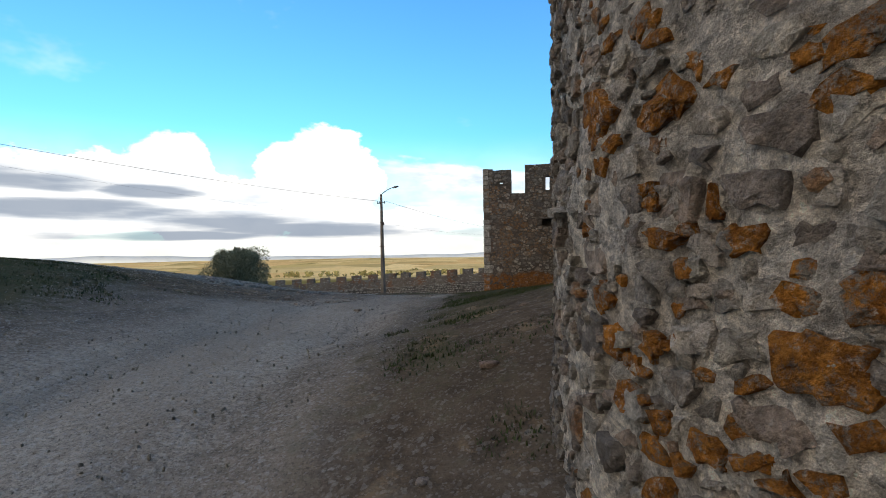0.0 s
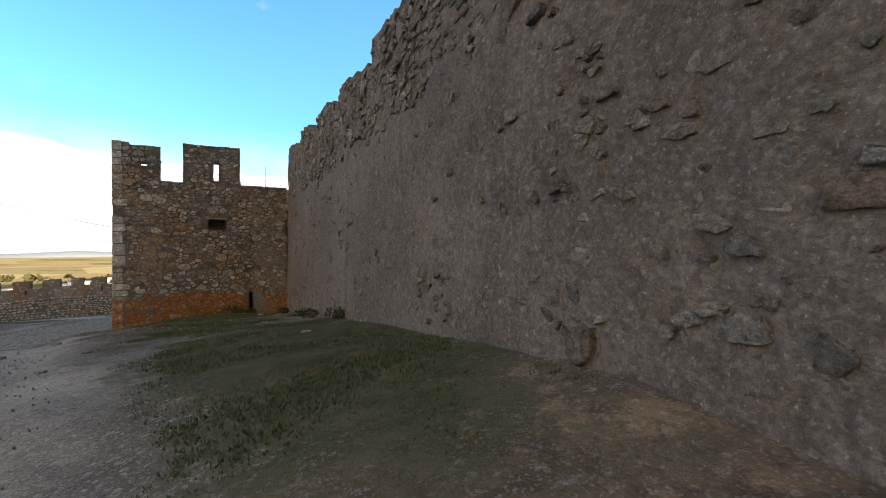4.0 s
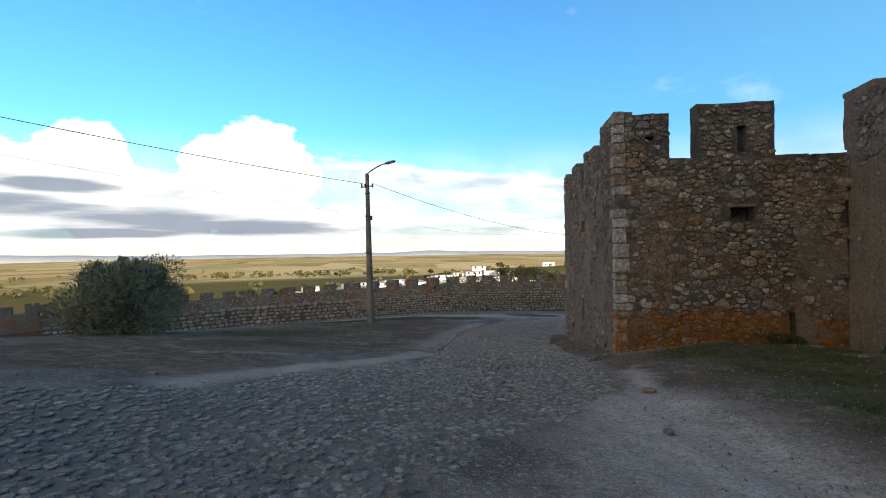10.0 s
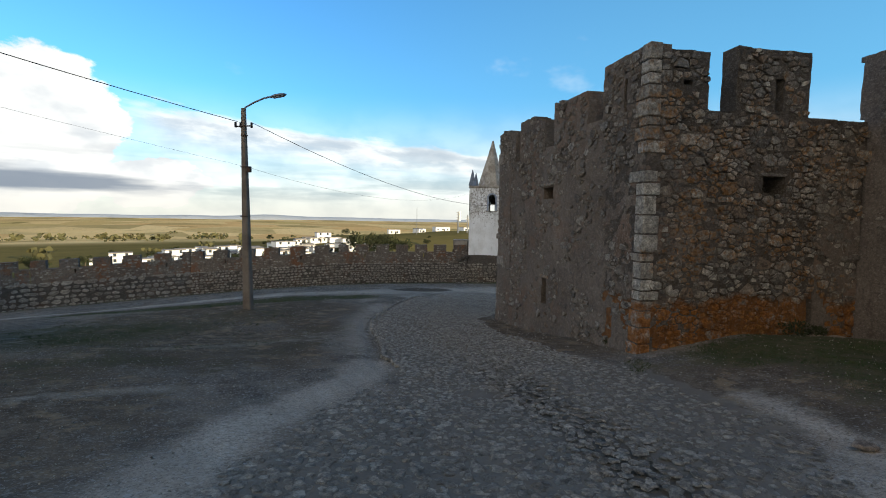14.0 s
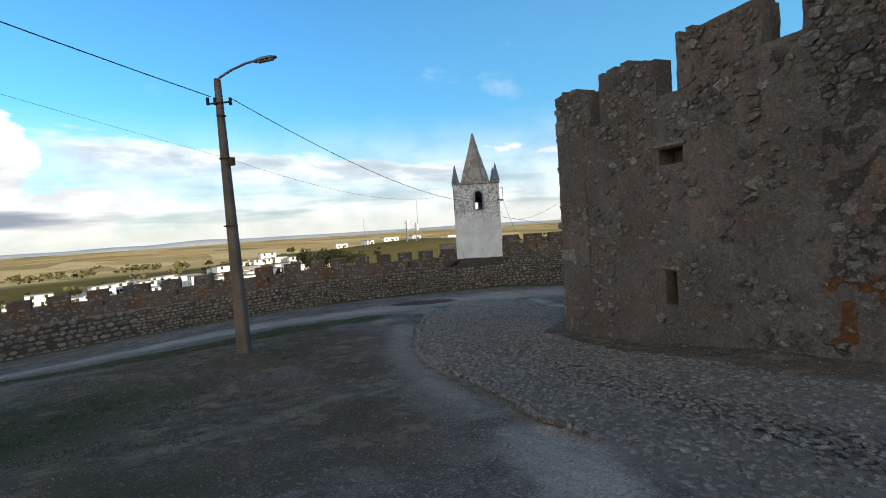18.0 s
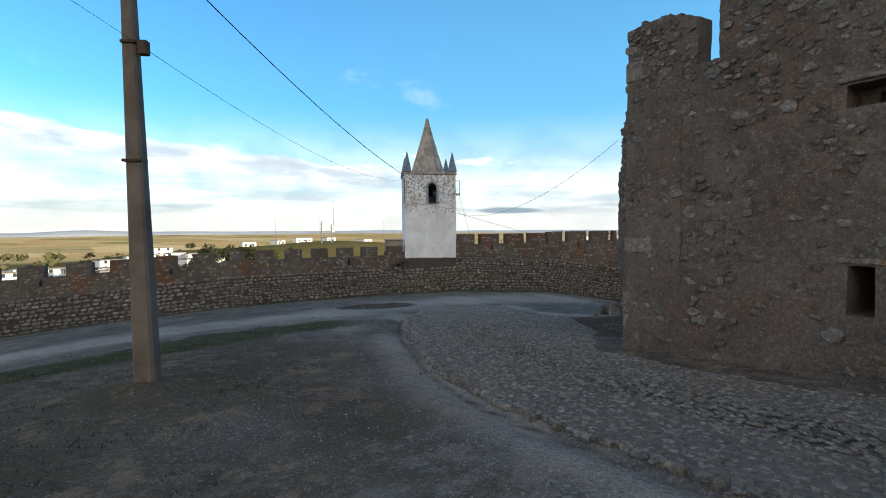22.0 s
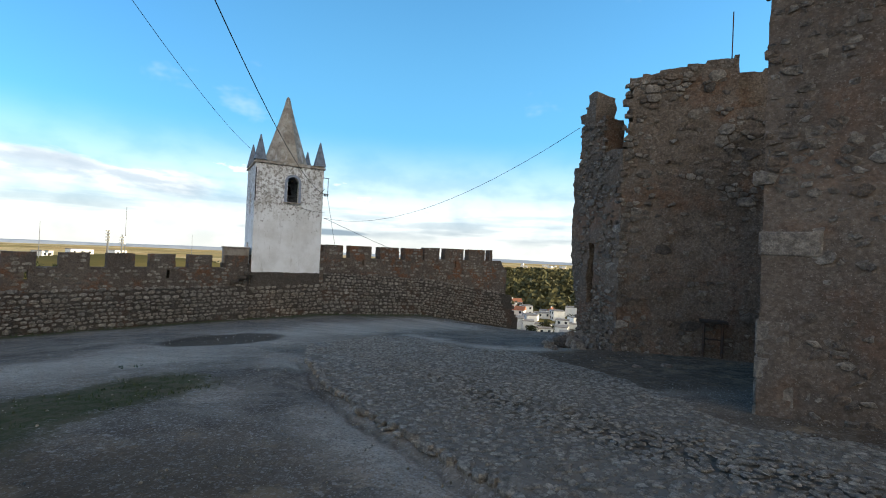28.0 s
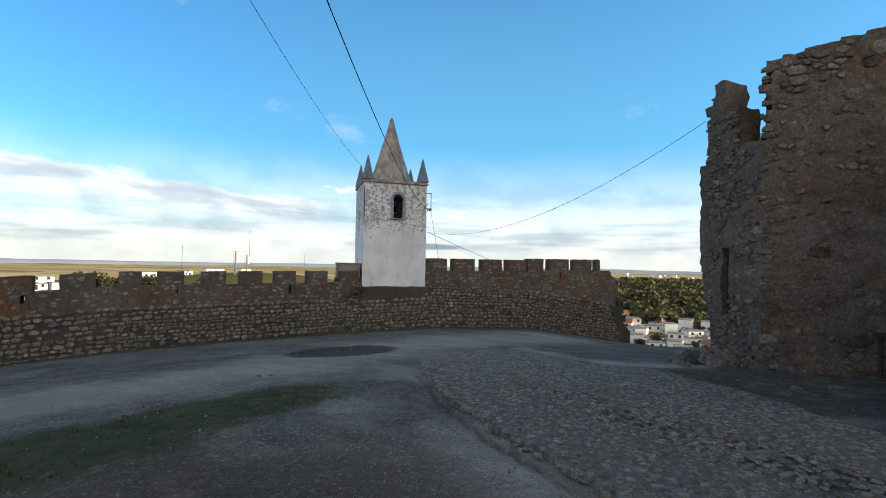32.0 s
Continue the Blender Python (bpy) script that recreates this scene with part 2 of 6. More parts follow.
def mortar_mat(name, light, dark, stain, band=None, coarse=1.0, rusty=0.0, grit=0.45, relief=0.075, coat=None, specks=0.55, gain=1.0):
    """Old lime render and mortar: blotches at two scales, pits, run stains."""
    def build(gr, pos):
        n0 = gr.noise(pos, 0.55, 5, 0.6)
        n1 = gr.noise(pos, 3.4, 6, 0.7)
        n2 = gr.noise(pos, 30.0, 5, 0.75)
        col = gr.mix(gr.step(n0, 0.32, 0.68), dark, light)
        col = gr.mix(gr.math("MULTIPLY", gr.step(n1, 0.50, 0.72), 0.75), col, stain)
        tall = gr.noise(gr.scaled(pos, (2.4, 2.4, 0.35)), 1.0, 5, 0.65)
        col = gr.mix(gr.math("MULTIPLY", gr.step(tall, 0.52, 0.70), 0.45), col, gr.mix(0.5, stain, (0.06, 0.055, 0.05)))
        col = gr.mix(gr.math("MULTIPLY", gr.step(n2, 0.52, 0.70), specks), col, (0.085, 0.075, 0.065))
        col = gr.mix(gr.math("MULTIPLY", gr.step(gr.noise(pos, 48.0, 2, 0.5), 0.63, 0.72), 0.5), col, (0.40, 0.37, 0.33))
        if coat:
            y = gr.node("ShaderNodeSeparateXYZ", {0: pos}).outputs[1]
            f = gr.step(gr.math("ADD", y, gr.math("MULTIPLY", gr.math("SUBTRACT", gr.noise(pos, 2.2, 5, 0.7), 0.5), 1.2)), 2.35, 2.75)
            col = gr.mix(gr.math("MULTIPLY", f, 0.85), col, gr.mix(gr.step(n1, 0.35, 0.65), coat, stain))
        if rusty:
            f = gr.math("MULTIPLY", gr.step(gr.noise(pos, 0.8, 5, 0.7), 0.49, 0.64), rusty)
            col = gr.mix(f, col, (0.23, 0.095, 0.038))
        if band is not None:
            z = gr.node("ShaderNodeSeparateXYZ", {0: pos}).outputs[2]
            edge = gr.math("ADD", z, gr.math("MULTIPLY", gr.math("SUBTRACT", gr.noise(pos, 1.6, 4, 0.6), 0.5), 0.9))
            col = gr.mix(gr.math("MULTIPLY", gr.step(edge, band + 0.1, band - 0.1), 0.8), col, gr.mix(gr.noise(pos, 14.0, 4, 0.7), ORANGE, (0.14, 0.07, 0.03)))
        chip = gr.node("ShaderNodeSeparateColor", {0: gr.voronoi(gr.scaled(pos, (1.0, 1.0, 1.4)), 34.0, "Color")}).outputs[0]
        col = gr.mix(gr.math("MULTIPLY", gr.step(chip, 0.72, 1.0), 0.45 * grit), col, gr.mix(0.6, light, (0.46, 0.43, 0.39)))
        col = gr.mix(gr.math("MULTIPLY", gr.step(chip, 0.26, 0.0), 0.5 * grit), col, gr.mix(0.5, stain, (0.07, 0.06, 0.052)))
        tone = gr.step(gr.noise(pos, 11.0 * coarse, 10, 0.84), 0.30, 0.70)
        col = gr.node("ShaderNodeMix", {0: 1.0, 6: col, 7: gr.ramp(tone, [(0.0, (gain * (1 - .72 * grit),) * 3), (0.5, (0.95 * gain, 0.94 * gain, 0.93 * gain)), (1.0, (gain * (1 + .75 * grit),) * 3)])}, data_type="RGBA", blend_type="MULTIPLY").outputs[2]
        h = gr.math("ADD", gr.math("MULTIPLY", gr.noise(pos, 9.0 * coarse, 6, 0.72), 1.0), gr.math("MULTIPLY", gr.noise(pos, 45.0 * coarse, 4, 0.75), 0.45))
        return col, 0.95, h, relief
    return material(name, build)


def plain_mat(name, col, rough=0.8, col2=None, scale=6.0, bump=0.01, metal=0.0, fine=40.0):
    def build(gr, pos):
        c2 = col2 or tuple(v * 0.6 for v in col)
        c = gr.mix(gr.step(gr.noise(pos, scale, 5, 0.65), 0.38, 0.70), col, c2)
        c = gr.mix(gr.math("MULTIPLY", gr.step(gr.noise(pos, fine, 3, 0.6), 0.50, 0.75), 0.35), c, tuple(v * 0.45 for v in col))
        return c, rough, gr.noise(pos, fine, 4, 0.6), bump
    m = material(name, build)
    for n in m.node_tree.nodes:
        if n.type == "BSDF_PRINCIPLED":
            n.inputs["Metallic"].default_value = metal
    return m


GREYS = [(0.19, 0.166, 0.142), (0.30, 0.268, 0.228), (0.11, 0.095, 0.084), (0.37, 0.335, 0.29), (0.20, 0.168, 0.14), (0.22, 0.16, 0.118)]
WARMS = [(0.17, 0.150, 0.130), (0.36, 0.322, 0.275), (0.115, 0.103, 0.093), (0.50, 0.46, 0.395), (0.24, 0.168, 0.115), (0.15, 0.135, 0.122), (0.29, 0.252, 0.21)]
M_tower_stone = stone_mat("tower_stone", [(0.38, 0.335, 0.28), (0.50, 0.445, 0.37), (0.25, 0.22, 0.195), (0.40, 0.305, 0.24), (0.56, 0.51, 0.435), (0.33, 0.285, 0.24)], False, lichen=0.38)
M_tower_stone_far = stone_mat("tower_stone_joined", [tuple(1.3 * v for v in c) for c in GREYS], True, lichen=0.42)
M_tower_mortar = mortar_mat("tower_mortar", (0.56, 0.50, 0.42), (0.42, 0.37, 0.31), (0.28, 0.24, 0.20), coarse=1.7, grit=1.0, relief=0.11, coat=(0.225, 0.187, 0.152), specks=0.35, gain=1.38)
M_render = mortar_mat("wall_render", (0.205, 0.170, 0.142), (0.142, 0.117, 0.098), (0.100, 0.081, 0.067), coarse=1.5, grit=0.55, relief=0.034)
M_render_b = mortar_mat("keep_render", (0.182, 0.147, 0.117), (0.117, 0.094, 0.075), (0.082, 0.065, 0.052), rusty=0.22, coarse=1.3, grit=0.48, relief=0.028)
M_render_ruin = mortar_mat("ruin_render", (0.205, 0.164, 0.128), (0.132, 0.106, 0.082), (0.090, 0.072, 0.056), rusty=0.3, coarse=1.4, grit=0.7, relief=0.040)
M_keep_mortar = mortar_mat("keep_mortar", (0.130, 0.108, 0.087), (0.085, 0.071, 0.058), (0.090, 0.065, 0.042), band=0.66, coarse=1.4)
M_keep_stone = stone_mat("keep_stone", WARMS, False, band=0.62)
M_keep_stone_far = stone_mat("keep_stone_joined", WARMS, True, band=0.62)
M_quoin = stone_mat("quoin_stone", [(0.36, 0.327, 0.28), (0.50, 0.465, 0.41), (0.27, 0.245, 0.21)], False, band=0.60)
M_quoin_far = stone_mat("quoin_stone_plain", [(0.33, 0.29, 0.24), (0.40, 0.355, 0.30), (0.27, 0.235, 0.20)], False)
M_wall_stone = stone_mat("wall_stone", GREYS, False)
M_wall_stone_far = stone_mat("wall_stone_joined", GREYS, True)
M_curtain_stone = stone_mat("curtain_stone", [(0.24, 0.215, 0.188), (0.34, 0.31, 0.272), (0.17, 0.152, 0.134), (0.44, 0.405, 0.355), (0.25, 0.21, 0.172)], False)
M_curtain_stone_far = stone_mat("curtain_stone_joined", [(0.24, 0.215, 0.188), (0.34, 0.31, 0.272), (0.17, 0.152, 0.134), (0.44, 0.405, 0.355), (0.25, 0.21, 0.172)], True)
M_curtain = mortar_mat("curtain_mortar", (0.105, 0.092, 0.079), (0.072, 0.063, 0.055), (0.08, 0.07, 0.06), rusty=0.2)
M_parapet = mortar_mat("parapet_render", (0.185, 0.150, 0.122), (0.125, 0.100, 0.081), (0.09, 0.073, 0.06), rusty=0.72)
M_cobble = stone_mat("cobble", [(0.26, 0.230, 0.188), (0.36, 0.318, 0.262), (0.21, 0.184, 0.150), (0.45, 0.402, 0.335), (0.30, 0.265, 0.217)], False, rough=0.75)
M_cobble_far = stone_mat("cobble_joined", [(0.26, 0.230, 0.188), (0.36, 0.318, 0.262), (0.21, 0.184, 0.150), (0.45, 0.402, 0.335), (0.30, 0.265, 0.217)], True, rough=0.75)
M_pebble = stone_mat("pebble", [(0.29, 0.255, 0.195), (0.36, 0.32, 0.25), (0.24, 0.21, 0.165), (0.43, 0.385, 0.31)], True)
M_rock = stone_mat("yard_rock", [(0.30, 0.235, 0.18), (0.37, 0.28, 0.21), (0.25, 0.205, 0.165), (0.33, 0.22, 0.15)], False)
M_rubble = stone_mat("yard_rubble", [(0.25, 0.205, 0.16), (0.36, 0.27, 0.195), (0.19, 0.165, 0.138), (0.40, 0.33, 0.265), (0.30, 0.195, 0.125)], True)
M_concrete = plain_mat("weathered_concrete", (0.30, 0.27, 0.235), 0.9, (0.20, 0.17, 0.14), 3.0, 0.006)
M_iron = plain_mat("rusty_iron", (0.06, 0.05, 0.045), 0.6, (0.10, 0.055, 0.035), 12.0, 0.002, 0.6)
M_lamp = plain_mat("lamp_housing", (0.22, 0.23, 0.24), 0.45, (0.16, 0.165, 0.17), 10.0, 0.001, 0.4)
M_glass = plain_mat("lamp_lens", (0.45, 0.46, 0.47), 0.2, (0.38, 0.39, 0.40), 10.0, 0.0)
M_cable = plain_mat("cable_rubber", (0.035, 0.035, 0.037), 0.6, None, 20.0, 0.0)
M_dark = plain_mat("old_wood", (0.055, 0.045, 0.038), 0.9)
M_slate = plain_mat("pinnacle_lead", (0.20, 0.235, 0.29), 0.7, (0.13, 0.15, 0.18), 5.0, 0.004)


def build_white(gr, pos):
    z = gr.node("ShaderNodeSeparateXYZ", {0: pos}).outputs[2]
    c = gr.mix(gr.step(gr.noise(pos, 1.4, 5, 0.6), 0.35, 0.7), (0.80, 0.81, 0.82), (0.66, 0.66, 0.65))
    up = gr.step(z, 0.4, 2.9)
    flake = gr.math("ADD", gr.noise(pos, 7.0, 7, 0.78), gr.math("MULTIPLY", gr.math("SUBTRACT", up, 0.5), 0.16))
    c = gr.mix(gr.math("MULTIPLY", gr.step(flake, 0.57, 0.63), 0.8), c, (0.19, 0.17, 0.15))
    run = gr.noise(gr.scaled(pos, (3.0, 3.0, 0.5)), 2.0, 5, 0.7)
    c = gr.mix(gr.math("MULTIPLY", gr.step(gr.math("ADD", run, gr.math("MULTIPLY", up, 0.06)), 0.56, 0.72), 0.55), c, (0.36, 0.335, 0.30))
    return c, 0.85, gr.noise(pos, 14.0, 6, 0.7), 0.015


def build_spire(gr, pos):
    c = gr.mix(gr.step(gr.noise(pos, 2.2, 6, 0.65), 0.35, 0.65), (0.43, 0.39, 0.33), (0.26, 0.225, 0.185))
    c = gr.mix(gr.math("MULTIPLY", gr.step(gr.noise(pos, 10.0, 6, 0.75), 0.52, 0.66), 0.7), c, (0.15, 0.125, 0.10))
    c = gr.mix(gr.math("MULTIPLY", gr.step(gr.noise(gr.scaled(pos, (2.0, 2.0, 0.6)), 1.5, 5, 0.7), 0.55, 0.66), 0.6), c, (0.58, 0.57, 0.54))
    return c, 0.95, gr.noise(pos, 16.0, 6, 0.7), 0.02


M_white = material("flaking_limewash", build_white)
M_spire = material("spire_render", build_spire)


def build_ground(gr, pos):
    def attr(n):
        return gr.node("ShaderNodeAttribute", attribute_name=n).outputs["Fac"]
    grass, sand, dirt, wet_and_shade, far, bed = attr("grass"), attr("sand"), attr("dirt"), attr("wet_and_shade"), attr("far"), attr("bed")
    n1, n2, n3 = gr.noise(pos, 0.5, 5, 0.6), gr.noise(pos, 4.0, 6, 0.7), gr.noise(pos, 38.0, 4, 0.7)
    grit2 = gr.step(gr.noise(pos, 22.0, 6, 0.78), 0.28, 0.72)
    chip = gr.node("ShaderNodeSeparateColor", {0: gr.voronoi(pos, 75.0, "Color")}).outputs[0]
    chip2 = gr.node("ShaderNodeSeparateColor", {0: gr.voronoi(pos, 34.0, "Color")}).outputs[1]

    def speckled(c, k=1.0):
        c = gr.mix(gr.math("MULTIPLY", gr.step(chip, 0.74, 1.0), 0.55 * k), c, (0.46, 0.43, 0.39))
        c = gr.mix(gr.math("MULTIPLY", gr.step(chip, 0.30, 0.0), 0.60 * k), c, (0.06, 0.055, 0.05))
        return gr.mix(gr.math("MULTIPLY", gr.step(chip2, 0.92, 0.97), 0.55 * k), c, (0.44, 0.41, 0.37))
    base = gr.mix(gr.step(n1, 0.35, 0.65), (0.150, 0.121, 0.092), (0.215, 0.175, 0.135))
    base = gr.mix(gr.math("MULTIPLY", gr.step(gr.noise(pos, 1.4, 5, 0.7), 0.47, 0.60), 0.7), base, (0.100, 0.082, 0.064))
    base = gr.mix(gr.math("MULTIPLY", gr.step(grit2, 0.70, 1.0), 0.30), base, (0.34, 0.31, 0.27))
    base = gr.mix(gr.math("MULTIPLY", gr.step(grit2, 0.22, 0.0), 0.40), base, (0.09, 0.08, 0.07))
    track = gr.noise(gr.scaled(pos, (1.0, 0.22, 1.0)), 1.3, 6, 0.68)
    base = gr.mix(gr.math("MULTIPLY", gr.step(track, 0.50, 0.66), 0.55), base, (0.105, 0.090, 0.073))
    base = gr.mix(gr.math("MULTIPLY", gr.step(track, 0.44, 0.30), 0.5), base, (0.27, 0.229, 0.184))
    base = speckled(base, 0.65)
    soil = gr.mix(gr.step(n2, 0.35, 0.7), (0.088, 0.066, 0.046), (0.190, 0.144, 0.100))
    soil = gr.mix(gr.math("MULTIPLY", gr.step(gr.noise(pos, 1.9, 6, 0.72), 0.52, 0.62), 0.7), soil, (0.275, 0.190, 0.112))
    soil = speckled(gr.mix(gr.math("MULTIPLY", gr.step(n1, 0.48, 0.62), 0.5), soil, (0.085, 0.066, 0.048)), 0.32)

    rag = gr.math("ADD", gr.math("MULTIPLY", gr.math("SUBTRACT", n1, 0.5), 0.9), gr.math("ADD", gr.math("MULTIPLY", gr.math("SUBTRACT", n2, 0.5), 0.9), gr.math("MULTIPLY", gr.math("SUBTRACT", grit2, 0.5), 0.22)))

    def edge(a, k=1.0):
        return gr.step(gr.math("ADD", a, gr.math("MULTIPLY", rag, k)), 0.30, 0.72)
    c = gr.mix(edge(dirt), base, soil)
    c = gr.mix(gr.math("MULTIPLY", edge(bed, 0.25), 0.85), c, gr.mix(n2, (0.145, 0.120, 0.095), (0.225, 0.190, 0.152)))
    c = gr.mix(gr.math("MULTIPLY", gr.step(gr.math("ADD", sand, gr.math("MULTIPLY", rag, 0.8)), 0.12, 1.05), 0.88), c, speckled(gr.mix(gr.step(grit2, 0.10, 0.8), (0.31, 0.258, 0.200), gr.mix(gr.step(track, 0.36, 0.62), (0.53, 0.450, 0.355), (0.35, 0.293, 0.230))), 0.7))
    turf = gr.mix(gr.step(n2, 0.35, 0.65), (0.040, 0.054, 0.018), (0.090, 0.080, 0.046))
    c = gr.mix(gr.math("MULTIPLY", edge(grass, 1.3), 0.85), c, turf)
    # damp ground, and the gutter shade painted along the kerb
    c = gr.mix(gr.math("MULTIPLY", edge(wet_and_shade, 0.5), 0.8), c, (0.050, 0.039, 0.028))
    # fields, groves and stubble of the plain
    big = gr.scaled(pos, (1.0, 0.55, 0.0))
    cell = gr.node("ShaderNodeSeparateColor", {0: gr.voronoi(big, 0.0045, "Color")}).outputs[0]
    fields = gr.ramp(cell, [(0.0, (0.55, 0.39, 0.17)), (0.25, (0.66, 0.49, 0.24)), (0.5, (0.33, 0.255, 0.11)), (0.75, (0.57, 0.375, 0.165)), (1.0, (0.43, 0.33, 0.135))])
    fields = gr.mix(gr.math("MULTIPLY", gr.step(gr.noise(big, 0.006, 6, 0.65), 0.56, 0.68), 0.7), fields, (0.13, 0.115, 0.04))
    fields = gr.mix(gr.math("MULTIPLY", gr.step(gr.noise(pos, 0.05, 5, 0.7), 0.54, 0.64), 0.5), fields, (0.15, 0.13, 0.045))
    hill = gr.mix(gr.noise(pos, 0.06, 5, 0.7), (0.085, 0.078, 0.030), (0.20, 0.155, 0.06))
    c = gr.mix(gr.step(far, 0.02, 0.25), c, hill)
    c = gr.mix(gr.step(far, 0.35, 0.65), c, fields)
    h = gr.math("ADD", gr.math("MULTIPLY", chip, 0.25), gr.math("ADD", gr.math("MULTIPLY", n2, 1.6), gr.math("MULTIPLY", n3, 0.55)))
    rough = gr.math("SUBTRACT", 0.95, gr.math("MULTIPLY", edge(wet_and_shade, 0.5), 0.08))
    return c, rough, gr.math("MULTIPLY", h, gr.math("SUBTRACT", 1.0, gr.step(far, 0.0, 0.2))), 0.022


M_ground = material("yard_ground", build_ground, 0.0)
M_leaf = plain_mat("olive_leaf", (0.215, 0.212, 0.135), 0.7, (0.12, 0.122, 0.070), 3.0, 0.0)
M_leaf2 = plain_mat("oak_leaf", (0.046, 0.052, 0.024), 0.8, (0.028, 0.033, 0.015), 0.3, 0.0)
M_wood = plain_mat("grove_leaf", (0.105, 0.098, 0.045), 0.9, (0.065, 0.065, 0.03), 0.12, 0.0, fine=2.0)
M_grass = plain_mat("grass_blade", (0.046, 0.064, 0.022), 0.8, (0.095, 0.084, 0.050), 1.6, 0.0)
M_bark = plain_mat("bark", (0.12, 0.095, 0.07), 0.95)
M_house = plain_mat("house_limewash", (0.80, 0.79, 0.76), 0.8, (0.68, 0.67, 0.64), 0.4, 0.0, fine=2.0)
M_tile = plain_mat("roof_tile", (0.42, 0.17, 0.09), 0.9, (0.30, 0.13, 0.075), 0.6, 0.0, fine=3.0)
M_pane = plain_mat("dark_pane", (0.04, 0.05, 0.06), 0.2, None, 2.0, 0.0)
# distance haze is put into the pale blue-grey of these hills
M_hills = plain_mat("hazed_far_hills", (0.44, 0.46, 0.47), 1.0, (0.37, 0.39, 0.40), 0.002, 0.0, fine=0.01)
from mathutils import kdtree

# ---- building helpers ----
def part(name, bm, mat, parent=None, label="", smooth=None):
    me = bpy.data.meshes.new(name)
    bm.to_mesh(me)
    bm.free()
    me.materials.append(mat)
    ob = new(name, me)
    if smooth is not None:
        me.shade_smooth()
        me.set_sharp_from_angle(angle=radians(smooth))
    if parent is not None:
        ob.parent = parent
    if label:
        ob["label"] = label
    return ob


def mesh_part(name, verts, faces, mat, parent=None, label="", smooth=None):
    me = bpy.data.meshes.new(name)
    me.from_pydata([tuple(v) for v in verts], [], faces)
    me.update()
    me.materials.append(mat)
    ob = new(name, me)
    if smooth is not None:
        me.shade_smooth()
        me.set_sharp_from_angle(angle=radians(smooth))
    if parent is not None:
        ob.parent = parent
    if label:
        ob["label"] = label
    return ob


def thing(name, label, category, at=(0, 0, 0), group="", kind=""):
    ob = new(name)
    ob.location = at
    return tagged(ob, label, category, group, kind)


def block(sx, sy, sz, bevel=0.01, at=(0, 0, 0), m=None):
    """A box with worn edges, its foot at z = 0 before it is moved."""
    bm = bmesh.new()
    bmesh.ops.create_cube(bm, size=1.0)
    bmesh.ops.scale(bm, vec=(sx, sy, sz), verts=bm.verts)
    bmesh.ops.translate(bm, vec=(0, 0, sz / 2), verts=bm.verts)
    if bevel:
        bmesh.ops.bevel(bm, geom=bm.edges[:], offset=bevel, segments=1, affect="EDGES")
    if m is not None:
        bmesh.ops.transform(bm, matrix=m, verts=bm.verts)
    bmesh.ops.translate(bm, vec=at, verts=bm.verts)
    return bm


def rod(a, b, r0, r1=None, sides=8):
    a, b = Vector(a), Vector(b)
    bm = bmesh.new()
    bmesh.ops.create_cone(bm, cap_ends=True, segments=sides, radius1=r0, radius2=r0 if r1 is None else r1, depth=(b - a).length)
    bmesh.ops.transform(bm, matrix=Matrix.Translation((a + b) / 2) @ (b - a).to_track_quat("Z", "Y").to_matrix().to_4x4(), verts=bm.verts)
    return bm


def merged(*bms):
    out = bmesh.new()
    for b in bms:
        me = bpy.data.meshes.new("tmp")
        b.to_mesh(me)
        out.from_mesh(me)
        bpy.data.meshes.remove(me)
        b.free()
    return out


def fuzz(p, k=1.0):
    return noise.noise(Vector(p) * k)


def smoothstep(x, a, b):
    t = np.clip((x - a) / (b - a), 0, 1)
    return t * t * (3 - 2 * t)


# ---- plan ----
KEEP_A, KEEP_C = Vector((1.70, 19.65)), Vector((3.40, 26.75))      # near and far corner of the keep's long face
KEEP_J = Vector((6.15, 18.55))                                      # where the keep meets the long wall
LONG_0 = Vector((1.10, 3.40))                                       # long wall, at the round tower
TOWER_C, TOWER_R = Vector((3.00, 1.90)), 2.48                       # round tower
CURTAIN = [Vector(p) for p in ((-62, 34), (-45, 42), (-28, 48.5), (-15, 52.3), (-6, 51.6), (3.5, 47.8), (12.3, 44.6), (15.0, 42.7), (20.5, 40.2), (26.6, 36.6))]
CURTAIN_FOOT = (-6.3, -5.8, -5.0, -4.3, -3.8, -3.0, -2.85, -2.7, -3.0, -4.1)
CURTAIN_TOP = (-3.0, -2.6, -2.2, -1.85, -1.35, -0.72, -0.62, 0.0, 0.02, 0.08)    # sill between the merlons
RUIN_A, RUIN_B = Vector((8.55, 28.8)), Vector((9.0, 22.6))

# ---- ground ----
ROAD_LEVELS = [(0, 0, .05), (-.7, 1.8, .22), (-1.1, 6, .48), (-3.2, 10, .58), (-4.2, 11.8, .70), (-4.85, 14, .52), (-5.6, 18.2, .12), (-5.2, 22.5, -.46), (-3.9, 25.8, -.98), (-3.0, 27.8, -1.1),
               (-.9, 13.6, .29), (-1.4, 18.5, -.23), (-1.2, 21.5, -.53), (-3.7, 29.8, -1.06), (1.9, 31.9, -1.44), (3.2, 33, -1.5), (3.9, 33.8, -1.7), (6, 31.6, -1.75), (8.5, 28.6, -1.6), (8.6, 26, -1.55),
               (-2, 34, -1.35), (2, 34.6, -1.6), (6.3, 37.2, -2.05)]
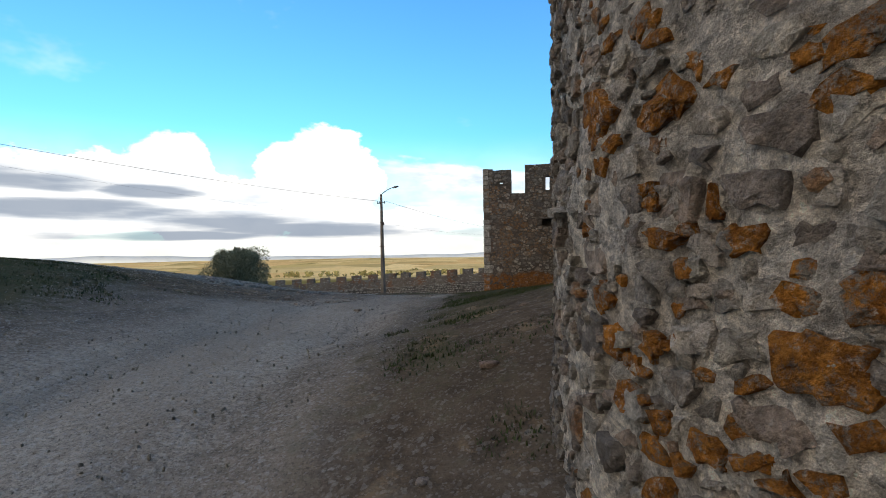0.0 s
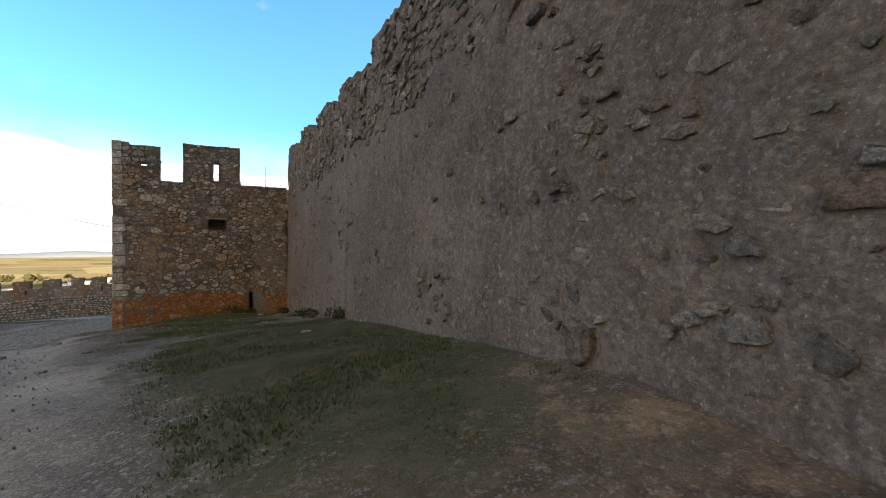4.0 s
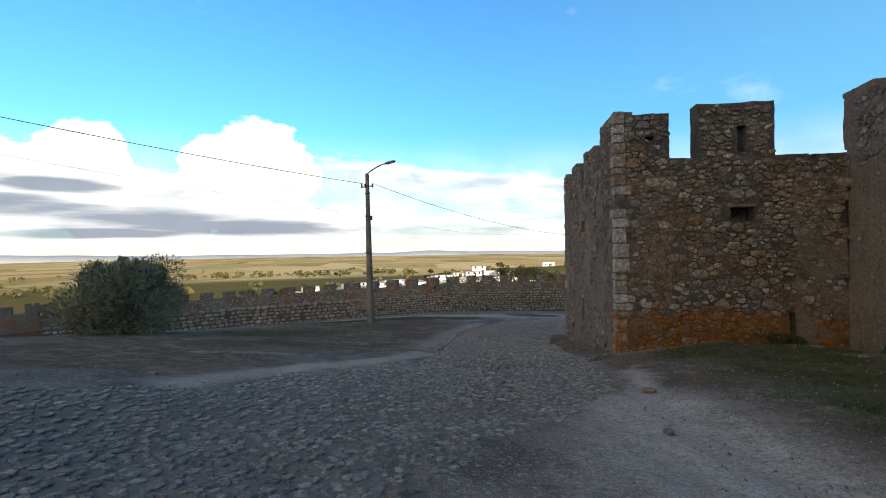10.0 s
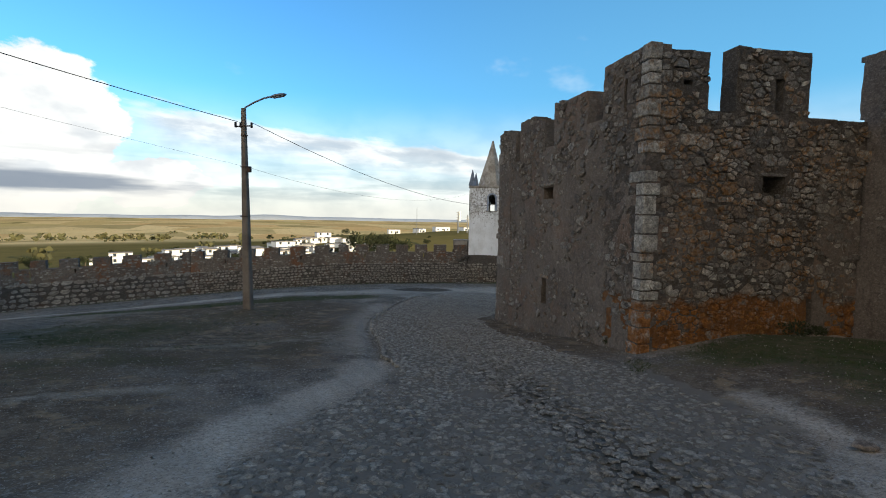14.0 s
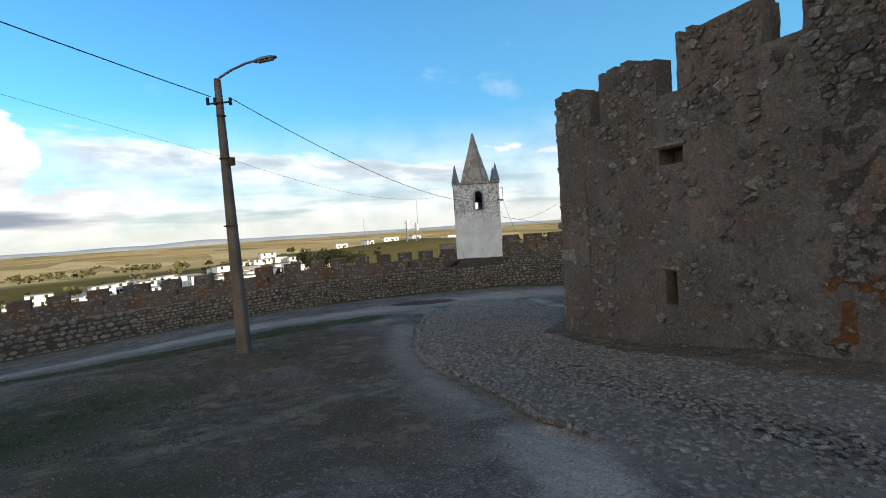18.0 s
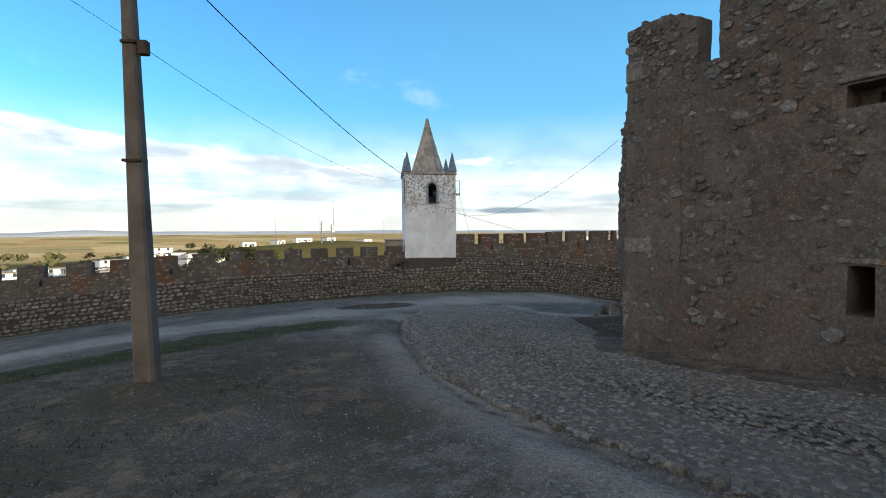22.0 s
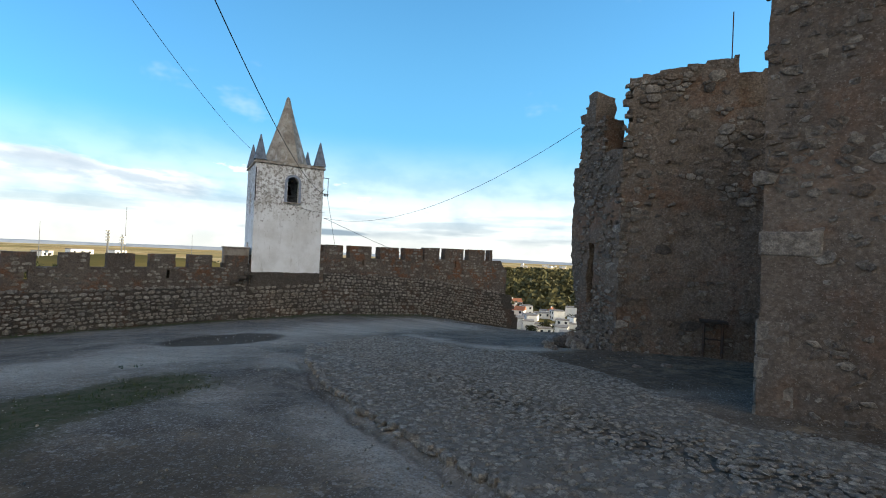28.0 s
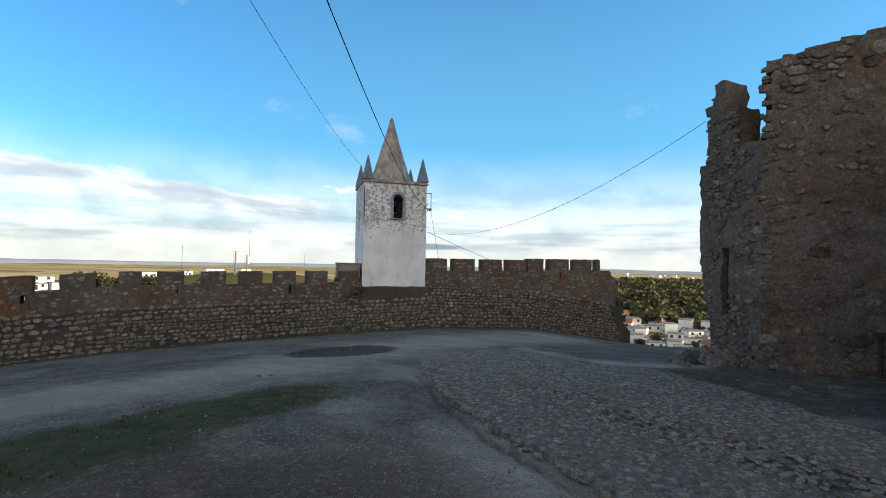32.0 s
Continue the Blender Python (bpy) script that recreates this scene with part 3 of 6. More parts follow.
FOOT_LEVELS = [(1.0, 3.4, 1.18), (1.67, 5.1, 1.33), (2.2, 6.7, 1.2), (2.9, 8.8, 1.0), (3.7, 11.1, .78), (4.9, 14.8, .34), (5.9, 17.7, 0), (3.7, 19.0, .07), (1.7, 19.6, -.25), (2.5, 22.8, -.72),
               (2.75, 24.2, -.97), (3.4, 26.8, -1.24), (6.3, 26.2, -1.4), (.35, 1.2, .55), (.95, -.4, .3), (2.0, -1.5, .3), (12.5, 31, -2.2), (17, 33, -3.0)]
BANK_LEVELS = [(-6.8, 7.3, 1.55), (-6.8, 9.9, 1.32), (-6.9, 13.4, 1.0), (-7.2, 15.4, .85), (-9.2, 18.7, .30), (-6.3, 23.4, -.31), (-11, 25.4, -.38), (-16, 27, -.7), (-13, 12, 1.7), (-20, 14, 1.6), (-14, 3, 1.9),
               (-7, 0, 1.0), (-4, -6, .2), (6, -8, .3), (-22, 22, .3), (-26, 32, -1.8), (-10, 34, -1.6), (-6, 31, -1.2), (-9, 42, -2.9), (-20, 42, -3.3), (4, 42, -2.35), (-2, 45, -2.75)]
WALL_LEVELS = [(p.x, p.y, z) for p, z in zip(CURTAIN, CURTAIN_FOOT)]
LEVELS = np.array(ROAD_LEVELS + FOOT_LEVELS + BANK_LEVELS + WALL_LEVELS, float)


def rbf_solve():
    d = np.linalg.norm(LEVELS[:, None, :2] - LEVELS[None, :, :2], axis=2)
    n = len(LEVELS)
    a = np.zeros((n + 3, n + 3))
    a[:n, :n] = d + np.eye(n) * -0.25
    a[:n, n], a[:n, n + 1:] = 1, LEVELS[:, :2]
    a[n, :n], a[n + 1:, :n] = 1, LEVELS[:, :2].T
    return np.linalg.solve(a, np.concatenate([LEVELS[:, 2], np.zeros(3)]))


RBF = rbf_solve()


def curtain_side(x, y):
    """Metres outside the curtain wall (negative inside), for arrays."""
    best = np.full(np.shape(x), 1e9)
    side = np.full(np.shape(x), -1.0)
    for a, b in zip(CURTAIN, CURTAIN[1:]):
        u = b - a
        L = u.length
        u = u / L
        s = np.clip((x - a.x) * u.x + (y - a.y) * u.y, 0, L)
        d = np.hypot(x - a.x - s * u.x, y - a.y - s * u.y)
        sg = np.where((x - a.x) * -u.y + (y - a.y) * u.x > 0, 1.0, -1.0)
        m = d < best
        best, side = np.where(m, d, best), np.where(m, sg, side)
    return best * side


def yard_level(x, y):
    x, y = np.asarray(x, float), np.asarray(y, float)
    z = RBF[-3] + RBF[-2] * x + RBF[-1] * y
    for (px, py, _), w in zip(LEVELS, RBF[:-3]):
        z = z + w * np.hypot(x - px, y - py)
    return z


def far_level(x, y):
    r = np.hypot(x - 2, y - 25)
    z = -6 - 16 * smoothstep(r, 40, 260) - 36 * smoothstep(r, 300, 1300)
    z = z - 7 * smoothstep(x, 40, 130) * smoothstep(r, 30, 120) * (1 - smoothstep(r, 300, 900))
    z = z - 9 * smoothstep(x, 24, 42) * (1 - smoothstep(np.hypot(x, y), 120, 420)) * (1 - smoothstep(y, 70, 130))
    z = z + 21 * np.exp(-(((x - 165) / 130) ** 2 + ((y - 310) / 85) ** 2))                    # ridge with the masts
    z = z + 13 * np.exp(-(((x - 600) / 220) ** 2 + ((y - 150) / 280) ** 2))                   # wooded rise beyond the town
    return z + 3.0 * np.sin(x / 310 + 1) * np.sin(y / 270) * smoothstep(r, 400, 1500)


def level(x, y):
    x, y = np.asarray(x, float), np.asarray(y, float)
    out = np.maximum(curtain_side(x, y), (np.hypot(x + 6, y - 22) - 44))
    gap = np.hypot((x - 30) / 6.0, (y - 33) / 6.0)
    k = np.maximum(smoothstep(out, 0.3, 26.0), smoothstep(x - 23.5 - 0.12 * np.abs(y - 34), 0.0, 13.0))
    yl = np.clip(yard_level(np.clip(x, -70, 45), np.clip(y, -25, 70)), -9, 3)
    return yl * (1 - k) + np.minimum(far_level(x, y), yl) * k - 1.0 * np.exp(-gap ** 2)


def ground_z(x, y):
    return float(level(np.array([x]), np.array([y]))[0])


def spaced(lo, hi, step, reach):
    mid = list(np.arange(lo, hi + 1e-6, step))
    up, d = [], step
    while (up[-1] if up else hi) < reach:
        d = min(d * 1.22, 260)
        up.append((up[-1] if up else hi) + d)
    dn, d = [], step
    while (dn[-1] if dn else lo) > -reach:
        d = min(d * 1.22, 260)
        dn.append((dn[-1] if dn else lo) - d)
    return np.array(dn[::-1] + mid + up)


def near_line(x, y, pts):
    best = np.full(np.shape(x), 1e9)
    for (ax, ay), (bx, by) in zip(pts, pts[1:]):
        L2 = (bx - ax) ** 2 + (by - ay) ** 2
        s = np.clip(((x - ax) * (bx - ax) + (y - ay) * (by - ay)) / L2, 0, 1)
        best = np.minimum(best, np.hypot(x - ax - s * (bx - ax), y - ay - s * (by - ay)))
    return best


def blob(x, y, cx, cy, rx, ry, turn=0.0):
    c, s = math.cos(radians(turn)), math.sin(radians(turn))
    u, v = (x - cx) * c + (y - cy) * s, -(x - cx) * s + (y - cy) * c
    return np.clip(1.35 - np.hypot(u / rx, v / ry), 0, 1)


COBBLE_EDGE = [(-2.76, 19.4), (-2.1, 21.2), (-1.85, 22.5), (-1.5, 23.6), (-1.15, 25.0), (-.9, 26.2), (-.45, 27.5), (.05, 28.5), (.6, 29.4), (1.3, 30.6), (2.2, 31.9), (3.1, 32.9), (4.1, 33.9)]


def grass_zone(X, Y, out):
    verge = 1.1 * np.exp(-(near_line(X, Y, [(-9, 33.8), (-5, 33.0), (-2.8, 33.1), (-.5, 33.5), (1.1, 33.8)]) / .85) ** 2)
    return np.maximum.reduce([.98 * blob(X, Y, 1.75, 9.0, 1.7, 4.8, -16), blob(X, Y, 2.9, 15.2, 1.8, 3.6, -20), blob(X, Y, 3.6, 18.2, 2.6, 1.0, -14), 0.5 * blob(X, Y, -9, 26, 7, 6),
                              verge, .45 * blob(X, Y, -3.8, 29.6, 2.0, 2.2), .8 * blob(X, Y, -9, 9, 3, 6), .85 * blob(X, Y, -6.8, 5.0, 2.4, 5.5), .55 * blob(X, Y, .2, 5.2, 1.0, 3.2, -10),
                              np.where(out < 0, np.clip(1.1 + out / 2.4, 0, 1), 0), 0.5 * blob(X, Y, -6, 28, 3.2, 3)])


SAND_STRIP = [(-5.75, 16.1), (-5.05, 18.0), (-4.1, 19.45), (-2.9, 20.7), (-2.3, 21.9)]
COBBLED = [[(-13, 9.6), (-5.1, 10.6), (-4.4, 11.7), (-4.0, 12.1), (-3.3, 12.75), (-2.4, 14.2), (-1.3, 14.9), (.2, 16.6), (.9, 18.7), (.9, 19.4), (-2.76, 19.4), (-3.2, 20.3), (-4.4, 19.0), (-5.3, 17.4), (-5.7, 16.0), (-6.5, 14.9), (-11, 14.8), (-13, 14.5)],
           COBBLE_EDGE + [(5.6, 35.3), (8.2, 36.4), (10.0, 36.2), (9.2, 34.0), (7.7, 32.2), (7.3, 30.4), (5.2, 28.3), (2.9, 27.1), (2.25, 25.2), (1.55, 23.4), (.95, 21.2), (.9, 19.4)]]


def inside(x, y, poly):
    r = np.zeros(np.shape(x), bool)
    for (ax, ay), (bx, by) in zip(poly, poly[1:] + poly[:1]):
        r ^= ((ay > y) != (by > y)) & (x < (bx - ax) * (y - ay) / (by - ay + 1e-12) + ax)
    return r


def build_ground_sheet():
    xs, ys = spaced(-12, 20, 0.13, 4700), spaced(-3, 44, 0.13, 4700)
    X, Y = np.meshgrid(xs, ys)
    Z = level(X, Y)
    out = curtain_side(X, Y)
    r = np.hypot(X - 2, Y - 25)
    near = 1 - smoothstep(r, 40, 60)
    nz = np.array([[noise.noise(Vector((x * .9, y * .9, 0))) * .035 + noise.noise(Vector((x * 3.1, y * 3.1, 4))) * .014 if abs(x) < 32 and -8 < y < 52 else 0 for x in xs] for y in ys])
    Z = Z + nz * near
    # ruts of the track, and the cobble bed a little sunk under its stones
    for rut in ([(-1.5, 1), (-1.3, 5), (-.9, 9), (-.3, 13), (.1, 16)], [(-3.0, 1), (-2.7, 5), (-2.2, 9), (-1.6, 12)], [(-1.9, 16), (-1.3, 18), (-.2, 22.5), (1.2, 26.5), (2.7, 29.5), (5.5, 33.5)]):
        Z = Z - 0.045 * np.exp(-(near_line(X, Y, rut) / 0.28) ** 2)
    Z = Z - 0.07 * np.exp(-(near_line(X, Y, [(x - .17, y + .08) for x, y in COBBLE_EDGE[1:]]) / 0.16) ** 2)
    Z = Z - 0.05 * blob(X, Y, 5.9, 38.4, 1.5, 1.4)
    Z = Z + 0.13 * np.exp(-(np.hypot(X + 3.75, Y - 29.82) / .42) ** 2)               # earth heaped round the lamp pole
    nx, ny = len(xs), len(ys)
    verts = np.stack([X.ravel(), Y.ravel(), Z.ravel()], 1)
    faces = [(j * nx + i, j * nx + i + 1, (j + 1) * nx + i + 1, (j + 1) * nx + i) for j in range(ny - 1) for i in range(nx - 1)]
    ob = mesh_part("ground", verts, faces, M_ground, smooth=180)
    tagged(ob, "stony castle yard of gravel, bare soil and thin grass, falling to a wide plain", "ground", kind="structure")
    grass = grass_zone(X, Y, out)
    grass = np.where(out > 0, 0.7, grass)
    def along(pts, w, k=1.0):
        return k * np.exp(-(near_line(X, Y, pts) / w) ** 2)
    sand = np.maximum.reduce([along(SAND_STRIP, .48, 1.05), along([(.75, 17.2), (.25, 16.2), (-.05, 15.5), (-.35, 14.4), (-.1, 13.6)], .30, .85), along([(-2.6, -2), (-2.6, 3), (-2.2, 7), (-1.5, 10)], 1.75, 1.1), along([(-1.4, 10), (-.9, 13), (-.3, 15)], 1.1, .9),
                              along([(-16, 40), (-6, 37.6), (2, 36.6), (9, 38.2), (17, 37.2)], 2.3, 1.0), along([(1.9, 35), (1.2, 33.2), (.9, 32.5)], .5, .6), along([(1.2, 31.0), (.1, 29.4), (-.8, 27.4), (-1.4, 25.4)], .55, .72), along([(-2.2, 22.8), (-1.5, 25.5), (-.7, 28)], .45, .62),
                              along([(10.2, 35), (8.6, 32.7), (8.2, 31.4), (8.6, 30)], .55, .85), along([(-5.8, 24), (-3.2, 25.4)], .3, .5), along([(-7.2, 20.5), (-5.4, 20.9)], .25, .6), along([(3.0, 33.3), (4.2, 34.6), (3.4, 36)], .6, .8)])
    dirt = np.maximum.reduce([blob(X, Y, .6, 3.6, 1.35, 6, -10), blob(X, Y, 2.2, 17, 3.2, 2.0, -20), 1.2 * blob(X, Y, 2.2, 23.5, 1.0, 4.2, -13), 1.25 * blob(X, Y, 6.8, 28.0, 2.4, 2.6), 1.0 * blob(X, Y, -8, 20, 3.2, 4.4), .95 * blob(X, Y, -5.5, 26, 3.2, 4.5), 1.1 * blob(X, Y, -4.6, 9.4, 3.0, 1.7, 8), .7 * blob(X, Y, .9, 13.4, 1.0, 2.2, -10), .9 * blob(X, Y, -9, 9, 3.4, 6),
                              1.0 * blob(X, Y, -4, 30.3, 4.6, 3.0), .8 * blob(X, Y, -2.3, 29, 1.4, 3.6), .8 * blob(X, Y, -3.6, 24, 1.2, 3)])
    wet_and_shade = np.maximum(1.5 * blob(X, Y, 5.9, 38.4, 1.6, 1.35), .45 * along([(4.6, 39.4), (1, 40.4), (-5, 41)], .5))
    # shade and soil of the kerb gutter, painted as a dark strip
    wet_and_shade = np.maximum(wet_and_shade, along([(x - .14, y + .07) for x, y in COBBLE_EDGE[3:]], .10, .55))
    bed = np.where(inside(X, Y, COBBLED[0]) | inside(X, Y, COBBLED[1]), 1.0, 0.0) * (near_line(X, Y, SAND_STRIP) > .5)
    far = np.where(out > 0, smoothstep(r, 42, 60) * .3, 0) + .7 * smoothstep(r, 330, 700)
    far = np.maximum(far, smoothstep(r, 62, 70) * .3)
    for name, a in (("grass", grass), ("sand", sand), ("dirt", dirt), ("wet_and_shade", wet_and_shade), ("far", far), ("bed", bed)):
        ob.data.attributes.new(name, "FLOAT", "POINT").data.foreach_set("value", a.ravel().astype(np.float32))
    return ob


ground = build_ground_sheet()


# ---- masonry ----
def straight(a, b):
    """Maps (along, depth into the wall, height) of a straight wall from a to b; its right-hand side, seen along it, is the face."""
    u = (b - a).normalized()
    n = Vector((-u.y, u.x))          # into the wall: to the left
    return lambda s, d, z: Vector((a.x + u.x * s + n.x * d, a.y + u.y * s + n.y * d, z))


def round_map(c, r, a0):
    """The same for a round tower: along is the arc from the bearing a0 (radians, from +x), counter-clockwise."""
    def f(s, d, z):
        a = a0 + s / r
        rr = r - d + max(0.0, 1.2 - z) * 0.05
        return Vector((c.x + rr * math.cos(a), c.y + rr * math.sin(a), z))
    return f


def voxel_wall(name, mapping, length, layers, z0, z1, step, solid, mat, parent=None, amp=0.03, label="", stz=None, relief=None, smooth=45):
    """A wall body made of solid cells, open where solid() says so, with an uneven worn skin."""
    ns, nz, nd = max(1, round(length / step)), max(1, round((z1 - z0) / (stz or step))), len(layers) - 1
    ss, zs = np.linspace(0, length, ns + 1), np.linspace(z0, z1, nz + 1)
    cell = np.zeros((ns + 2, nd + 2, nz + 2), bool)
    for i in range(ns):
        for k in range(nz):
            for d in range(nd):
                cell[i + 1, d + 1, k + 1] = solid((ss[i] + ss[i + 1]) / 2, (layers[d] + layers[d + 1]) / 2, (zs[k] + zs[k + 1]) / 2)
    index, verts, faces = {}, [], []

    def vert(i, d, k):
        key = (i, d, k)
        if key not in index:
            p = mapping(ss[i], layers[d] + (relief(ss[i], zs[k]) if relief and d == 0 else 0), zs[k])
            q = p * 2.3
            o = Vector((noise.noise(q), noise.noise(q + Vector((7, 3, 1))), noise.noise(q + Vector((2, 9, 5))))) * amp
            o += Vector((noise.noise(q * 3), noise.noise(q * 3 + Vector((7, 3, 1))), noise.noise(q * 3 + Vector((2, 9, 5))))) * amp * 0.7
            index[key] = len(verts)
            verts.append(p + o)
        return index[key]
    for i, d, k in np.argwhere(cell):
        i, d, k = int(i), int(d), int(k)
        a, b, c = i - 1, d - 1, k - 1
        if not cell[i, d - 1, k]:
            faces.append((vert(a, b, c), vert(a + 1, b, c), vert(a + 1, b, c + 1), vert(a, b, c + 1)))
        if not cell[i, d + 1, k]:
            faces.append((vert(a, b + 1, c), vert(a, b + 1, c + 1), vert(a + 1, b + 1, c + 1), vert(a + 1, b + 1, c)))
        if not cell[i - 1, d, k]:
            faces.append((vert(a, b, c), vert(a, b, c + 1), vert(a, b + 1, c + 1), vert(a, b + 1, c)))
        if not cell[i + 1, d, k]:
            faces.append((vert(a + 1, b, c), vert(a + 1, b + 1, c), vert(a + 1, b + 1, c + 1), vert(a + 1, b, c + 1)))
        if not cell[i, d, k + 1]:
            faces.append((vert(a, b, c + 1), vert(a + 1, b, c + 1), vert(a + 1, b + 1, c + 1), vert(a, b + 1, c + 1)))
        if not cell[i, d, k - 1] and k > 1:
            faces.append((vert(a, b, c), vert(a, b + 1, c), vert(a + 1, b + 1, c), vert(a + 1, b, c)))
    return mesh_part(name, verts, faces, mat, parent, label, smooth=smooth)


def stone_shape(seed, square=0.0):
    """One stone as rings of points: half width 0.5 in x and y, front at z = 1, back at z = -0.6."""
    rnd = random.Random(seed)
    n = rnd.choice((6, 7, 8))
    pts = []
    for k in range(n):
        a = 2 * math.pi * (k + rnd.uniform(-.22, .22)) / n
        c, s = math.cos(a), math.sin(a)
        m = max(abs(c), abs(s))
        r = (1 - square) * (0.5 * rnd.uniform(.92, 1.10)) + square * 0.5 / m
        r = min(r, 0.5 / m)
        pts.append((c * r, s * r))
    tilt = (rnd.uniform(-.25, .25), rnd.uniform(-.25, .25))
    verts, faces = [], []
    for scale, z in ((1.0, -0.6), (1.0, 0.45), (0.80, 1.0)):
        verts += [(x * scale, y * scale, z + (x * tilt[0] + y * tilt[1] if z > 0 else 0) + (rnd.uniform(-.08, .08) if z > 0 else 0)) for x, y in pts]
    for ring in (0, 1):
        for k in range(n):
            a, b = ring * n + k, ring * n + (k + 1) % n
            faces.append((a, b, b + n, a + n))
    verts.append((0, 0, 1.06))
    faces += [(2 * n + k, 2 * n + (k + 1) % n, 3 * n) for k in range(n)]
    return verts, faces


def field_stone(seed):
    """A rougher stone with a rounded, dented front, for faces passed at arm's length."""
    rnd = random.Random(seed)
    n = rnd.choice((7, 8))
    pts = []
    for k in range(n):
        a = 2 * math.pi * (k + rnd.uniform(-.28, .28)) / n
        m = max(abs(math.cos(a)), abs(math.sin(a)))
        r = min(.5 * rnd.uniform(.84, 1.16), .53 / m)
        pts.append((math.cos(a) * r, math.sin(a) * r))
    tilt = (rnd.uniform(-.5, .5), rnd.uniform(-.5, .5))
    verts, faces = [], []
    for scale, z in ((1.0, -0.8), (1.0, 0.30), (.86, .80), (.48, 1.0)):
        verts += [(x * scale + (rnd.uniform(-.03, .03) if z > 0 else 0), y * scale + (rnd.uniform(-.03, .03) if z > 0 else 0), z + ((x * tilt[0] + y * tilt[1]) * scale + rnd.uniform(-.16, .16) if z > 0 else 0)) for x, y in pts]
    for ring in range(3):
        for k in range(n):
            a, b = ring * n + k, ring * n + (k + 1) % n
            faces.append((a, b, b + n, a + n))
    faces.append(tuple(range(3 * n, 4 * n)))
    return verts, faces


FIELD = [field_stone(k) for k in range(18)]
SHAPES = [stone_shape(k, 0.25 + 0.5 * (k % 3) / 2) for k in range(14)]
SQUARES = [stone_shape(40 + k, 0.9) for k in range(6)]
STONE_MESHES = {}


def shared_mesh(name, shape, mat):
    key = (id(shape), mat.name)
    if key not in STONE_MESHES:
        me = bpy.data.meshes.new(name)
        me.from_pydata(shape[0], [], shape[1])
        me.materials.append(mat)
        me.shade_smooth()
        me.set_sharp_from_angle(angle=radians(28))
        STONE_MESHES[key] = me
    return STONE_MESHES[key]


def lay_stones(list_of, parent, name, mat_part, mat_far, singly, limit=300):
    """list_of: (matrix, shape, place); the first `limit` for which singly(place) holds are objects, the rest one joined part."""
    verts, faces, count = [], [], 0
    for m, shape, place in list_of:
        if count < limit and singly(place):
            ob = new(name, shared_mesh(name, shape, mat_part))
            ob.parent = parent
            ob.matrix_local = m
            count += 1
        else:
            base = len(verts)
            a = np.array(m)
            v = np.array(shape[0]) @ a[:3, :3].T + a[:3, 3]
            verts += v.tolist()
            faces += [tuple(base + i for i in f) for f in shape[1]]
    if verts:
        rest = mesh_part(name + "_facing", verts, faces, mat_far, parent, smooth=28)
        rest["kind"] = "stuff"


def stone_at(mapping, s, z, w, h, proud, spin=0.0):
    p = mapping(s, 0, z)
    ex = (mapping(s + .05, 0, z) - mapping(s - .05, 0, z)).normalized()
    ez = (mapping(s, 0, z + .05) - mapping(s, 0, z - .05)).normalized()
    n = ex.cross(ez).normalized()
    rot = Matrix((ex, ez, n)).transposed().to_4x4()
    return Matrix.Translation(p) @ rot @ Matrix.Rotation(spin, 4, "Z") @ Matrix.Diagonal((w, h, proud, 1))


def rubble(mapping, length, z0, z1, seed, course=(.14, .30), ratio=(.9, 2.2), proud=(.015, .05), keep=lambda s, z: True, shapes=None, spin=6, fill=(.90, .93)):
    """Uneven courses of stones on a face."""
    rnd = random.Random(seed)
    out, z = [], z0
    while z < z1:
        h = rnd.uniform(*course)
        s = rnd.uniform(-.3, 0)
        while s < length:
            w = h * rnd.uniform(*ratio)
            hh = h * rnd.uniform(.75, 1.12)
            cs, cz = s + w / 2, z + h / 2 + rnd.uniform(-.03, .03)
            if 0.02 < cs < length - .02 and keep(cs, cz):
                m = stone_at(mapping, cs, cz, w * fill[0], hh * fill[1], rnd.uniform(*proud), radians(rnd.uniform(-spin, spin)))
                out.append((m, rnd.choice(shapes or SHAPES), mapping(cs, 0, cz)))
            s += w
        z += h
    rnd.shuffle(out)
    return out


def clip_side(poly, mx, my, nx, ny):
    """Cut a polygon to the side of the line through (mx, my) against its normal."""
    out = []
    for (ax, ay), (bx, by) in zip(poly, poly[1:] + poly[:1]):
        da, db = (ax - mx) * nx + (ay - my) * ny, (bx - mx) * nx + (by - my) * ny
        if da <= 0:
            out.append((ax, ay))
        if da * db < 0:
            k = da / (da - db)
            out.append((ax + (bx - ax) * k, ay + (by - ay) * k))
    return out


